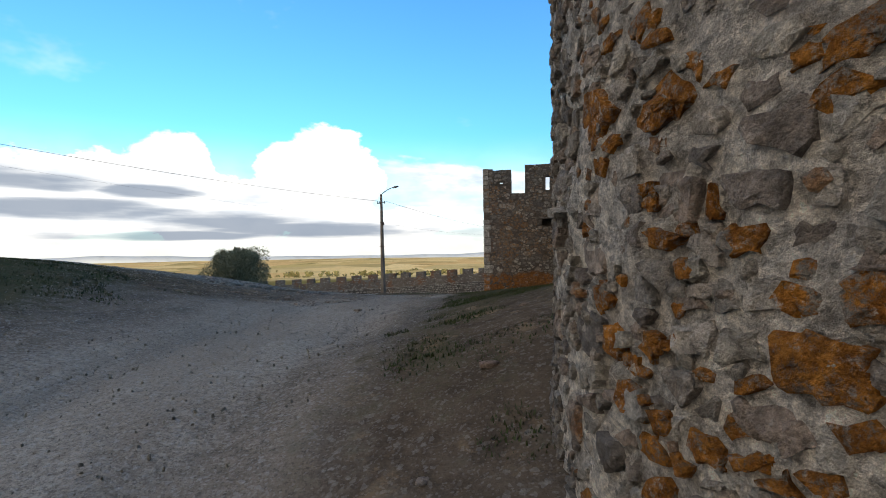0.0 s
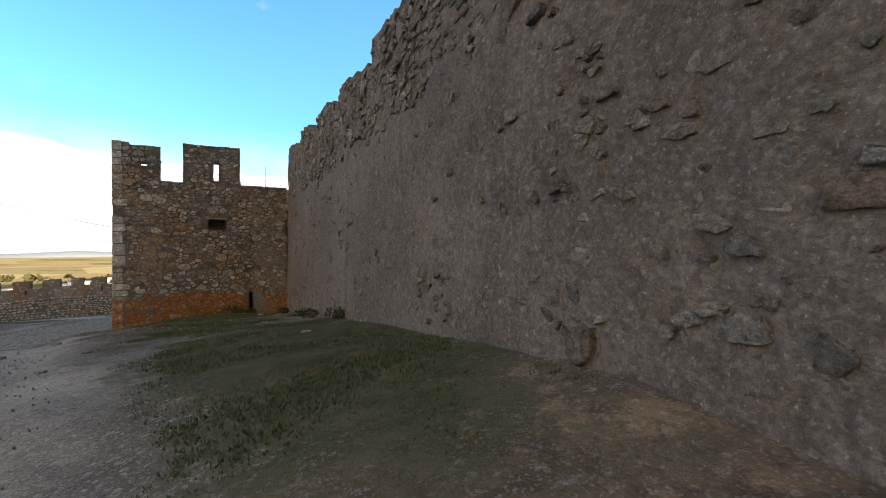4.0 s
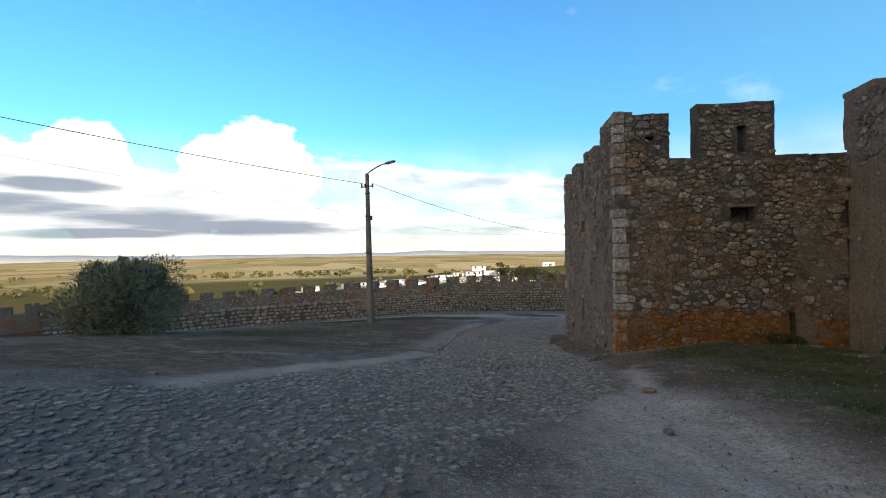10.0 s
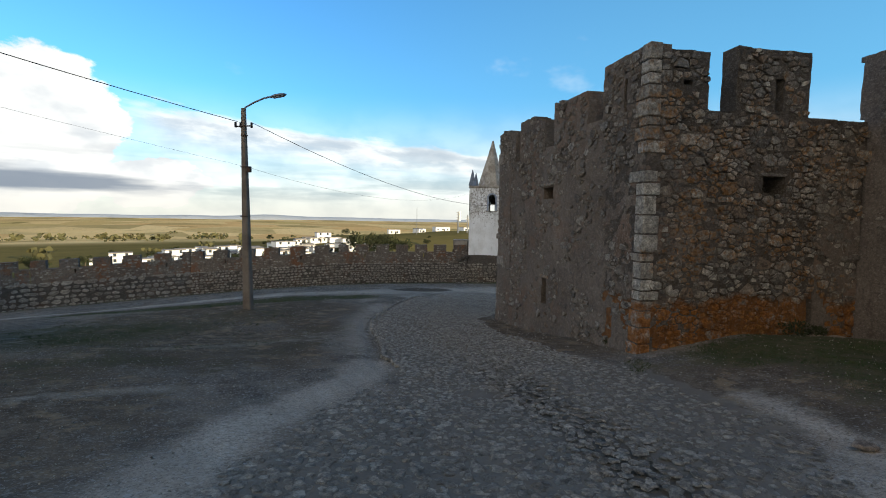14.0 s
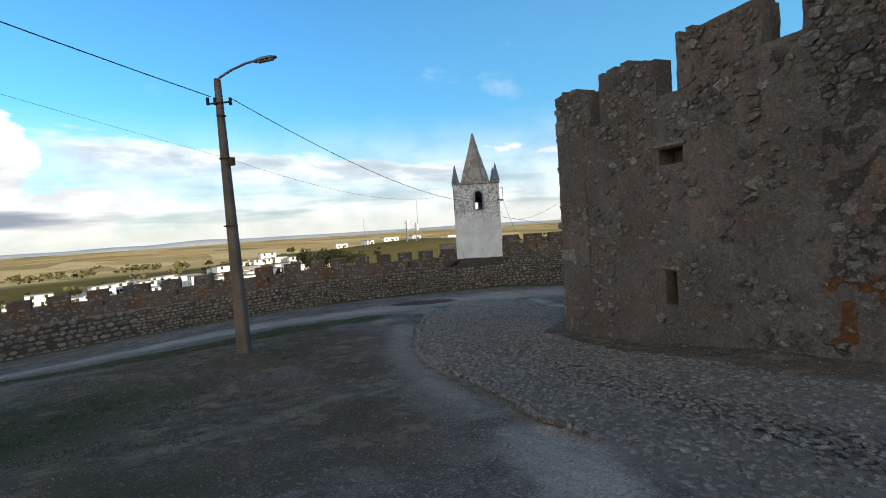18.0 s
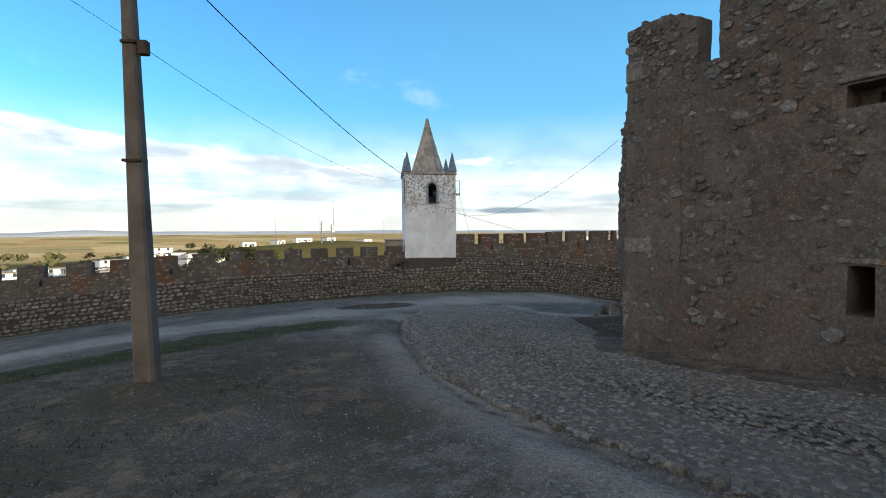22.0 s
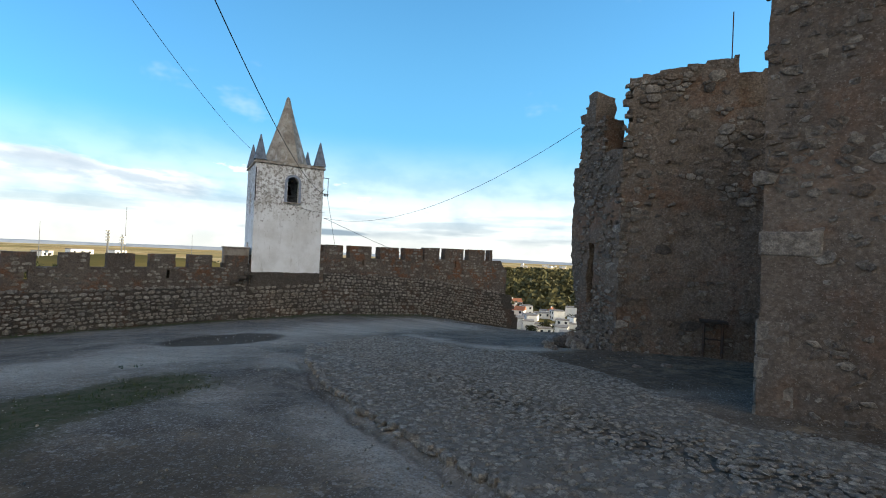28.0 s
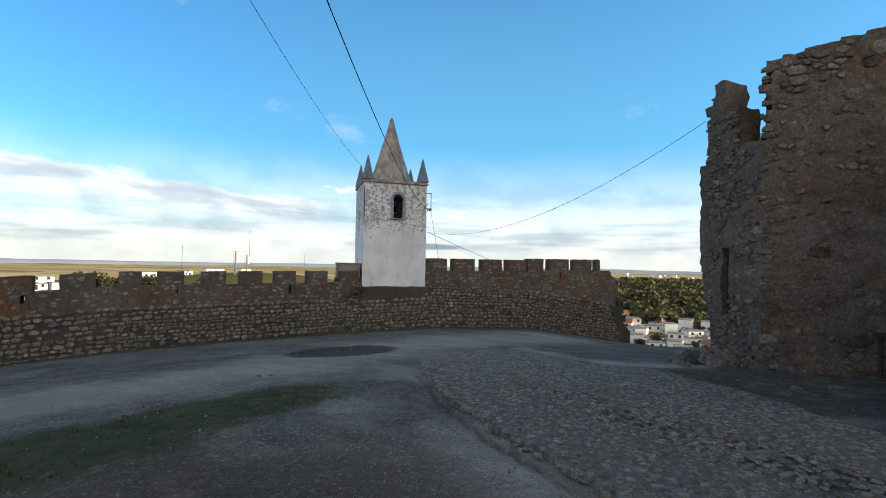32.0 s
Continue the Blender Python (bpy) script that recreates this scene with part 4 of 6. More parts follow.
def crazed(mapping, length, z0, z1, seed, size, keep, aspect=1.4, proud=(0.0, .03), gap=.012, thin=.30, crevice=.03, bulge=.0, coarse=1.0):
    """Angular rubble fitted stone to stone: each stone fills a cell between its neighbours.
    Gives the stones and a function for the depth of the mortar skin, with open joints here and there."""
    rnd = random.Random(seed)
    pts, grid = [], {}
    wide, cell = length / aspect, size * 1.7
    for _ in range(int(wide * (z1 - z0) / size ** 2 * 5 * (1.3 - thin))):
        r = size * rnd.choice((.42, .55, .55, .7, .7, .9, 1.15, 1.5))
        x, y = rnd.uniform(0, wide), rnd.uniform(z0, z1)
        gx, gy = int(x / cell), int(y / cell + 50)
        if all((x - q[0]) ** 2 + (y - q[1]) ** 2 > (.46 * (r + q[2])) ** 2 for i in (-1, 0, 1) for j in (-1, 0, 1) for q in grid.get((gx + i, gy + j), ())):
            grid.setdefault((gx, gy), []).append((x, y, r))
            pts.append((x, y, r))
    tree = kdtree.KDTree(len(pts))
    for i, (a, b, r0) in enumerate(pts):
        tree.insert((a, b, 0), i)
    tree.balance()
    kept, out = set(), []
    for i, (a, b, r0) in enumerate(pts):
        s0 = a * aspect
        if not (.03 < s0 < length - .03) or not keep(s0, b):
            continue
        R = max(size * .5, r0 * .80)
        poly = [(a - R, b - R), (a + R, b - R), (a + R, b + R), (a - R, b + R)]
        for co, j, dist in tree.find_range((a, b, 0), size * 2.6):
            if j != i:
                k = .5 + (r0 ** 2 - pts[j][2] ** 2) * .2 / dist ** 2
                poly = clip_side(poly, a + (co.x - a) * k, b + (co.y - b) * k, co.x - a, co.y - b)
        if len(poly) < 3:
            continue
        poly = [(x * aspect, y) for x, y in poly]
        cx, cy = sum(p[0] for p in poly) / len(poly), sum(p[1] for p in poly) / len(poly)
        ring = []
        for (ax, ay), (bx, by) in zip(poly, poly[1:] + poly[:1]):
            for k in (.14, .86) if math.hypot(bx - ax, by - ay) > size * .35 else (.5,):
                x, y = ax + (bx - ax) * k - cx, ay + (by - ay) * k - cy
                r = math.hypot(x, y) or 1
                q = max(.3, 1 - gap * rnd.uniform(.4, 1.9) / r) * rnd.uniform(.93, 1.03)
                ring.append((x * q, y * q))
        n = len(ring)
        if n < 4:
            continue
        kept.add(i)
        h = rnd.uniform(*proud)
        big = min(1.0, r0 / size)
        tx, ty = rnd.uniform(-.16, .16), rnd.uniform(-.16, .16)
        verts = [(x, y, -.07) for x, y in ring]
        for q, dz in ((1.0, -.013), (.93, -.002), (.50, .002)):
            j = .007 * big
            verts += [(x * q + rnd.uniform(-j, j), y * q + rnd.uniform(-j, j), h + dz * (.5 + .5 * big) + (x * tx + y * ty) * q + rnd.uniform(-.9, .9) * j) for x, y in ring]
        verts.append((rnd.uniform(-.1, .1) * size, rnd.uniform(-.1, .1) * size, h + rnd.uniform(-.006, .008)))
        faces = [(g_ * n + k, g_ * n + (k + 1) % n, (g_ + 1) * n + (k + 1) % n, (g_ + 1) * n + k) for g_ in (0, 1, 2) for k in range(n)]
        faces += [(3 * n + k, 3 * n + (k + 1) % n, 4 * n) for k in range(n)]
        out.append((stone_at(mapping, cx, cy, 1, 1, 1), (verts, faces), mapping(cx, 0, cy)))

    def relief(s, z):
        near = tree.find_n((s / aspect, z, 0), 2)
        d = -bulge
        if len(near) == 2:
            (_, i, d1), (_, j, d2) = near
            if i in kept or j in kept:
                open_ = min(1.0, max(0.0, .35 + 2.4 * fuzz((s * 1.7, z * 1.7, seed), 1.5)))
                d = max(0.0, 1 - (d2 - d1) / (size * .45)) * crevice * open_
        return d + (.012 * fuzz((s, z, 3.1), 7.0) + .009 * fuzz((s, z, 6.3), 17.0)) * coarse
    return out, relief
# ---- round tower at the start of the walk ----
def build_round_tower():
    rm = round_map(TOWER_C, TOWER_R, radians(118))
    L = TOWER_R * radians(215)

    def at(deg):
        return TOWER_R * radians(deg - 118)
    holes = [(at(174.4), 1.645, .155, .098), (at(189.4), 1.545, .024, .024), (at(199), .80, .05, .04), (at(150), 3.4, .08, .07), (at(162), 2.9, .05, .04), (at(196), 2.35, .05, .04)]

    def solid(s, d, z):
        if z > 8.6 + 0.3 * fuzz((s, 0, 1), 1.5):
            return False
        return not (d < .5 and any(abs(s - a) < w and abs(z - b) < h for a, b, w, h in holes))
    random.seed(11)

    def bare(s, z):
        """How much rubble shows: nearly all on the start side, only low down towards the long wall, less higher up."""
        turn = float(smoothstep(s, at(164), at(171)))
        low = float(smoothstep(z + .25 * fuzz((s, z, 1), 2.0), 2.0, 1.6))
        return max(turn * (.90 - .40 * float(smoothstep(z, 2.9, 4.4))), .72 * low, .10 if z < 5 else .05)

    def keep(s, z):
        if any(abs(s - a) < w + .05 and abs(z - b) < h + .05 for a, b, w, h in holes):
            return False
        return random.random() < bare(s, z)
    stones, skin = crazed(rm, L, 0.0, 6.5, 3, .115, keep, aspect=1.3, proud=(-.004, .022), gap=.017, thin=.2, crevice=.045, coarse=1.4)
    small, _ = crazed(rm, L, 0.0, 4.2, 5, .060, lambda s, z: s < at(216) and random.random() < .14 + .22 * bare(s, z), aspect=1.3, proud=(.0, .020), gap=.006, thin=.2)
    body = voxel_wall("wall_round_tower", rm, L, (0, .5, 1.2), -0.6, 9.0, .05, solid, M_tower_mortar, amp=.010, stz=.05, relief=skin, smooth=70)
    tagged(body, "round rubble tower wall with crusts of orange lichen", "tower wall", kind="structure")
    near = sorted(stones + small, key=lambda e: (e[2] - Vector((0.55, 1.5, 1.55))).length)
    lay_stones(near, body, "stone", M_tower_stone, M_tower_stone_far, lambda p: p.z < 3.6, 300)
    # flat lintel over the putlog hole
    a, b, w, h = holes[0]
    lint = stone_at(rm, a, b + h + .02, .40, .05, .05, radians(-3))
    ob = new("lintel", shared_mesh("lintel", SQUARES[1], M_tower_stone))
    ob.parent, ob.matrix_local = body, lint
    return body


build_round_tower()


# ---- long rendered wall ----
def build_long_wall():
    L = (KEEP_J - LONG_0).length
    lm = straight(KEEP_J + (KEEP_J - LONG_0).normalized() * 0.6, LONG_0)
    L += 0.6

    def tilt(s, d, z):
        p = lm(s, d + 0.02 * max(0, z - .5), z)
        return p

    def top(s):
        q = L - s
        teeth = ((16.9, 5.20, 13.57, 4.86), (13.57, 5.12, 11.05, 4.75), (11.05, 5.02, 8.80, 4.64), (8.80, 4.87, 6.72, 4.64), (6.72, 5.02, 4.10, 4.80), (4.10, 5.05, 1.8, 4.9))
        z = 5.22 if q > 5 else 5.1
        for q1, z1, q0, z0 in teeth:
            if q0 <= q < q1:
                z = z0 + (z1 - z0) * min(1.0, (q - q0) / (q1 - q0) * 1.5)
        return z + .05 * fuzz((s, 2, 0), 1.9) + .035 * fuzz((s, 5, 0), 5.0)

    def solid(s, d, z):
        if z > top(s) - (0.22 if d > .5 else 0):
            return False
        if s < .34 + .10 * fuzz((z, 0, 3), 3.0) + .22 * max(0, 4.3 - z) and z > 3.2 and s < .62:
            return False
        return True
    random.seed(21)

    def bare_at(s, z):
        q = L - s
        d = 0.01 + 1.05 * smoothstep(z + .25 * fuzz((q, z, 11), 1.3), 3.45, 3.85)                        # bare rubble along the top
        bare = fuzz((q * .55, z * .7, 8), 1.0)
        d += 0.10 * float(smoothstep(bare, .22, .40)) + .30 * math.exp(-((q - .2) / .9) ** 2) + .10 * math.exp(-((q - 1.8) / 1.0) ** 2)
        d += .75 * math.exp(-((q - 2.4) / .38) ** 2 - ((z - 1.58) / .16) ** 2) + .55 * math.exp(-((q - 1.75) / .40) ** 2 - ((z - 2.5) / .28) ** 2)
        return d

    def keep(s, z):
        return z < top(s) - .05 and not (s < .75 and z > 3.4) and random.random() < .85 * bare_at(s, z)
    list_of, skin = crazed(tilt, L, 0.0, 5.5, 7, .125, keep, aspect=1.5, proud=(-.004, .020), gap=.014, thin=.3, crevice=.045)
    chips, _ = crazed(tilt, L, 0.1, 5.0, 8, .065, lambda s, z: z < top(s) - .1 and s > .9 and random.random() < .035 + .10 * float(smoothstep(fuzz((s * .8, z, 4), 1.2), .05, .3)), aspect=1.4, proud=(-.006, .008), gap=.006, thin=.3)
    list_of += chips

    def worn(s, z):
        pit = .035 * float(smoothstep(fuzz((s, z, 9), 3.6), .36, .52))
        return skin(s, z) + pit + .012 * float(smoothstep(fuzz((s * .6, z * .8, 2), 1.3), .0, .12))
    body = voxel_wall("wall_long", tilt, L, (0, .5, 1.1), -0.7, 5.9, .09, solid, M_render, amp=.016, relief=worn, smooth=70)
    tagged(body, "long castle wall of grey-brown render, stones showing where it has fallen", "castle wall", kind="structure")
    list_of.sort(key=lambda e: (e[2] - Vector((1.6, 5.5, 2.2))).length)
    lay_stones(list_of, body, "stone", M_wall_stone, M_wall_stone_far, lambda p: True, 290)


build_long_wall()


# ---- keep ----
def build_keep():
    am = straight(KEEP_A, KEEP_J)
    LA = (KEEP_J - KEEP_A).length
    bm_ = straight(KEEP_C, KEEP_A)
    LB = (KEEP_A - KEEP_C).length

    def top_a(s):
        if s < 1.16:
            return 4.86
        if s < 1.70:
            return 3.90
        if s < 3.22:
            return 5.03
        return 3.88 + .05 * fuzz((s, 0, 0), 4)

    def solid_a(s, d, z):
        t = top_a(s) + .035 * fuzz((s, 7, 0), 6)
        if z > t or (d > .34 and z > 3.88) or (d > .55 and z > 3.75):
            return False
        if 2.47 < s < 2.63 and 3.98 < z < 4.52:
            return False
        if d < .36 and 2.30 < s < 2.78 and 2.56 < z < 2.84:
            return False
        if d < .36 and abs(s - .70) < .07 and abs(z - 4.33) < .07:
            return False
        if (3.43 < s < 3.86 or (d > .36 and 3.2 < s < 4.5)) and -0.4 < z < .60:
            return False
        return True
    random.seed(31)

    def keep_a(s, z):
        if z > top_a(s) - .04 or (abs(s - 2.55) < .17 and 3.9 < z < 4.6) or (2.2 < s < 2.86 and 2.5 < z < 2.9) or (3.33 < s < 3.96 and z < .66) or s < .26 or abs(s - .7) < .13 and abs(z - 4.33) < .12:
            return False
        for e in (1.16, 1.70, 3.22):
            if abs(s - e) < .07 and z > 3.9:
                return False
        return random.random() < .94
    list_of, skin = crazed(am, LA, -0.45, 5.0, 9, .122, keep_a, aspect=1.5, proud=(.002, .030), gap=.012, thin=.26, crevice=.035)
    face_a = voxel_wall("wall_keep_front", am, LA, (0, .36, .6, 1.2), -0.9, 5.1, .08, solid_a, M_keep_mortar, amp=.014, relief=skin)
    tagged(face_a, "battlemented keep wall of rubble, orange growth along its foot", "keep wall", kind="structure")
    list_of.sort(key=lambda e: (e[2] - Vector((2.6, 19.4, 2.6))).length)
    lay_stones(list_of, face_a, "stone", M_keep_stone, M_keep_stone_far, lambda p: True, 300)
    # squared corner stones
    rnd, z = random.Random(5), -.35
    k = 0
    while z < 4.7:
        h = rnd.uniform(.15, .33)
        if rnd.random() < .10:
            z += h
            k += 1
            continue
        w = rnd.choice((.46, .30, .36, .24)) if 1.0 < z < 3.6 else rnd.choice((.30, .22, .36))
        u = (KEEP_J - KEEP_A).normalized()
        nn = Vector((-u.y, u.x))
        lw, ld = (w, .24) if rnd.random() < .55 else (.24, w)
        q = new("quoin", shared_quoin(M_quoin))
        q.parent = face_a
        c = KEEP_A + u * (lw / 2 - .022) + nn * (ld / 2 - .022)
        q.matrix_local = Matrix.Translation((c.x, c.y, z + h / 2)) @ Matrix.Rotation(math.atan2(u.y, u.x), 4, "Z") @ Matrix.Diagonal((lw, ld, h - .025, 1))
        z += h
        k += 1
    part("lintel", block(.56, .34, .06, .012, m=Matrix.Translation((*am(2.54, .145, 2.83).xy, 2.83)) @ Matrix.Rotation(math.atan2((KEEP_J - KEEP_A).y, (KEEP_J - KEEP_A).x), 4, "Z")), M_keep_stone, face_a)
    # long face: render over rubble
    def top_b(s):
        q = LB - s
        if q < 1.42:
            return 4.92
        if q < 1.97:
            return 3.94
        if q < 3.51:
            return 4.62 + .07 * smoothstep(q, 1.9, 3.4)
        if q < 4.02:
            return 3.72
        if q < 5.62:
            return 4.44 + .19 * smoothstep(q, 4.0, 4.9)
        if q < 5.94:
            return 3.62
        return 4.36 + .24 * smoothstep(q, 5.9, 6.6)

    def solid_b(s, d, z):
        q = LB - s
        t = top_b(s) + .05 * fuzz((s, 9, 0), 5)
        if z > t or (d > .36 and z > 3.62) or (d > .55 and z > 3.55):
            return False
        if 3.63 < q < 3.95 and -.10 < z < .56:
            return False
        if 3.42 < q < 4.03 and 2.50 < z < 2.80 and d < .38:
            return False
        if 3.60 < q < 3.80 and 2.56 < z < 2.72:
            return False
        if .61 < q < .73 and 3.92 < z < 4.5:
            return False
        return True

    def tilt_b(s, d, z):
        return bm_(s, d - .02 * max(0, .6 - z), z)
    random.seed(41)

    def keep_b(s, z):
        q = LB - s
        if z > top_b(s) - .05 or (3.5 < q < 4.08 and -.2 < z < .66) or (3.3 < q < 4.15 and 2.4 < z < 2.9) or (.54 < q < .80 and 3.9 < z < 4.6):
            return False
        for e in (1.42, 1.97, 3.51, 4.02, 5.62, 5.94):
            if abs(q - e) < .08 and z > 3.6:
                return False
        if q < .26 and z > -.3:
            return False
        if q > LB - .45 and z < 1.0:
            return False
        d = .06 + .62 * float(smoothstep(z, 2.7, 3.4)) + .6 * float(smoothstep(fuzz((q * .8, z * .9, 4), 1.0), .06, .26)) + .35 * float(smoothstep(q, 5.9, 6.8))
        d += .6 * math.exp(-((q - 3.8) / .5) ** 2 - (z / .6) ** 2) + .45 * math.exp(-((q - 4.0) / .6) ** 2 - ((z - 2.2) / .45) ** 2)
        return random.random() < .10 + .90 * d
    list_of, skin = crazed(tilt_b, LB, -1.4, 4.85, 13, .115, keep_b, aspect=1.45, proud=(-.004, .022), gap=.013, thin=.28, crevice=.028)
    face_b = voxel_wall("wall_keep_side", tilt_b, LB, (0, .38, .62, 1.2), -1.9, 5.0, .07, solid_b, M_render_b, amp=.013, relief=lambda s, z: skin(s, z) + .03 * float(smoothstep(fuzz((s, z, 5), 3.3), .34, .5)), smooth=70)
    tagged(face_b, "battlemented keep wall in worn brown-grey render with a slit window", "keep wall", kind="structure")
    list_of.sort(key=lambda e: (e[2] - Vector((2.7, 23.6, 1.2))).length)
    lay_stones(list_of, face_b, "stone", M_wall_stone, M_wall_stone_far, lambda p: True, 300)
    rnd, z, k = random.Random(8), -1.42, 0
    while z < 4.3:
        h = rnd.uniform(.26, .42)
        if z > -.35 and rnd.random() < .6:
            z += h
            continue
        u = (KEEP_A - KEEP_C).normalized()
        nn = Vector((-u.y, u.x))
        lw, ld = (rnd.uniform(.55, .85), .3) if k % 2 == 0 else (rnd.uniform(.3, .42), .5)
        q = new("quoin", shared_quoin(M_quoin_far))
        q.parent = face_b
        c = KEEP_C + u * (lw / 2 - .03) + nn * (ld / 2 - .022)
        q.matrix_local = Matrix.Translation((c.x, c.y, z + h / 2)) @ Matrix.Rotation(math.atan2(u.y, u.x), 4, "Z") @ Matrix.Diagonal((lw, ld, h - .022, 1))
        z += h
        k += 1
    part("lintel", block(.72, .30, .06, .012, m=Matrix.Translation((*bm_(LB - 3.72, .10, 2.8).xy, 2.80)) @ Matrix.Rotation(math.atan2((KEEP_A - KEEP_C).y, (KEEP_A - KEEP_C).x), 4, "Z")), M_quoin, face_b)
    part("lintel", block(.46, .30, .07, .012, m=Matrix.Translation((*bm_(LB - 3.79, .12, .56).xy, .56)) @ Matrix.Rotation(math.atan2((KEEP_A - KEEP_C).y, (KEEP_A - KEEP_C).x), 4, "Z")), M_quoin, face_b)
    # far side, back and vault that close the keep
    back = KEEP_J + (KEEP_C - KEEP_A)
    cm = straight(back, KEEP_C)
    far_side = voxel_wall("wall_keep_far", cm, (back - KEEP_C).length, (0, .6, 1.1), -2.0, 3.6, .2, lambda s, d, z: True, M_render_b, amp=.03)
    tagged(far_side, "plain far wall of the keep in brown render", "keep wall", kind="structure")
    dm = straight(KEEP_J, back)
    rear = voxel_wall("wall_keep_back", dm, (back - KEEP_J).length, (0, .6, 1.0), -1.5, 3.5, .25, lambda s, d, z: True, M_render_b, amp=.03)
    tagged(rear, "plain back wall of the keep in brown render", "keep wall", kind="structure")
    w, u = (KEEP_J - KEEP_A), (KEEP_C - KEEP_A)
    vb = block(w.length - .5, u.length - .5, .3, 0, m=Matrix.Translation((*(KEEP_A + w / 2 + u / 2), 2.05)) @ Matrix.Rotation(math.atan2(w.y, w.x), 4, "Z"))
    vault = part("ceiling", vb, M_render_b)
    tagged(vault, "flat stone vault inside the keep, in brown render", "ceiling", kind="structure")


def shared_quoin(mat):
    key = "quoin" + mat.name
    if key not in STONE_MESHES:
        bm = bmesh.new()
        bmesh.ops.create_cube(bm, size=1.0)
        bmesh.ops.bevel(bm, geom=bm.edges[:], offset=.045, segments=1, affect="EDGES")
        me = bpy.data.meshes.new("quoin")
        bm.to_mesh(me)
        bm.free()
        me.materials.append(mat)
        STONE_MESHES[key] = me
    return STONE_MESHES[key]


build_keep()


# ---- ruin beyond the keep ----
def build_ruin():
    L = (RUIN_B - RUIN_A).length
    rm = straight(RUIN_A, RUIN_B)

    def edge(z):
        return .10 + .13 * fuzz((z, 1, 0), 2.6) + .09 * fuzz((z, 4, 0), 7.0)

    def solid(s, d, z):
        if z > 3.0 and s < edge(z):
            return False
        top_z = 4.58 + .15 * s if s < 2.23 else (3.78 if d < .45 else 4.70)
        if z > top_z + .06 * fuzz((s, 3, 0), 3.0):
            return False
        return True
    random.seed(51)

    def keep(s, z):
        d = .12 + .75 * math.exp(-(s / .45) ** 2) + .55 * float(smoothstep(z, 3.9, 4.4)) + .5 * float(smoothstep(fuzz((s * .7, z * .8, 14), 1.0), .18, .34)) + .35 * float(smoothstep(z, -.6, -1.3))
        return z < (4.50 + .15 * s if s < 2.15 else 3.68) and random.random() < d
    stones, skin = crazed(rm, L, -1.9, 5.0, 17, .13, keep, aspect=1.4, proud=(.005, .045), gap=.012, thin=.28, crevice=.03)
    body = voxel_wall("wall_ruin", rm, L, (0, .45, 1.0), -2.3, 5.4, .09, solid, M_render_ruin, amp=.03, stz=.06, relief=lambda s, z: skin(s, z) + .04 * float(smoothstep(fuzz((s, z, 7), 2.6), .3, .5)), smooth=70)
    tagged(body, "ruined castle wall of brown render with a torn end", "ruined wall", kind="structure")
    # torn stub behind its end: a lower broken mass, a chimney-like peak, a dark upright slot
    P, Q = Vector((9.72, 30.10)), Vector((8.62, 28.85))
    qm = straight(P, Q)
    LQ = (P - Q).length

    def top(s):
        if s < .42:
            return 4.12
        if s < .75:
            return 4.55
        if s < 1.12:
            return 3.9
        return 3.0

    def solid_q(s, d, z):
        ragged = .10 * fuzz((z, 2, 6), 1.6) + .12 * fuzz((z, 6, 6), 4.5)
        left = (.30 - .30 * float(smoothstep(z, -1.0, .4)) if z < 2.8 else .22) + ragged
        if z < 2.75 and z > .4:
            left -= .10
        if s < left or z > top(s) + .10 * fuzz((s, z, 0), 4):
            return False
        if d < .4 and .62 < s < .86 and -.6 < z < .85:
            return False
        if z > 2.85 and d > .55:
            return False
        return True
    stub = voxel_wall("wall_ruin_stub", qm, LQ + .1, (0, .2, .4, .6, .8, 1.1), -2.6, 4.8, .11, solid_q, M_render_ruin, amp=.06)
    tagged(stub, "torn stub of a castle wall, rubble core laid bare", "ruined wall", kind="structure")
    stones.sort(key=lambda e: e[2].y, reverse=True)
    lay_stones(stones, body, "stone", M_wall_stone, M_wall_stone_far, lambda p: True, 240)
    random.seed(52)
    st, _ = crazed(qm, LQ, -2.1, 4.5, 19, .10, lambda s, z: s > .26 + .1 * fuzz((z, 2, 6), 1.6) and z < top(s) - .06 and not (.55 < s < .92 and -.7 < z < .95) and random.random() < .8, aspect=1.6, proud=(.01, .055), gap=.012, thin=.2)
    lay_stones(st, stub, "stone", M_wall_stone, M_wall_stone_far, lambda p: True, 160)
    # side walls that close the ruin behind
    em = straight(RUIN_B, Vector((16.0, 21.5)))
    ob = voxel_wall("wall_ruin_back", em, 7.0, (0, .6, 1.0), -2.3, 4.4, .3, lambda s, d, z: True, M_render_ruin, amp=.04)
    tagged(ob, "plain side wall of the ruin in brown render", "ruined wall", kind="structure")
    # rubble heap at the torn foot
    rnd = random.Random(9)
    heap_ = []
    for _ in range(70):
        x, y = 9.45 + rnd.gauss(0, .35), 29.95 + rnd.gauss(0, .4)
        w = rnd.uniform(.10, .34)
        m = Matrix.Translation((x, y, ground_z(x, y) + w * .1 + max(0, .25 - .35 * math.hypot(x - 9.4, y - 29.9)))) @ Euler((rnd.uniform(-.6, .6), rnd.uniform(-.6, .6), rnd.uniform(0, 6))).to_matrix().to_4x4() @ Matrix.Diagonal((w, w * .8, w * .5, 1))
        heap_.append((m, rnd.choice(SHAPES), Vector((x, y, 0))))
    lay_stones(heap_, stub, "fallen_stone", M_wall_stone, M_wall_stone_far, lambda p: True, 70)


build_ruin()


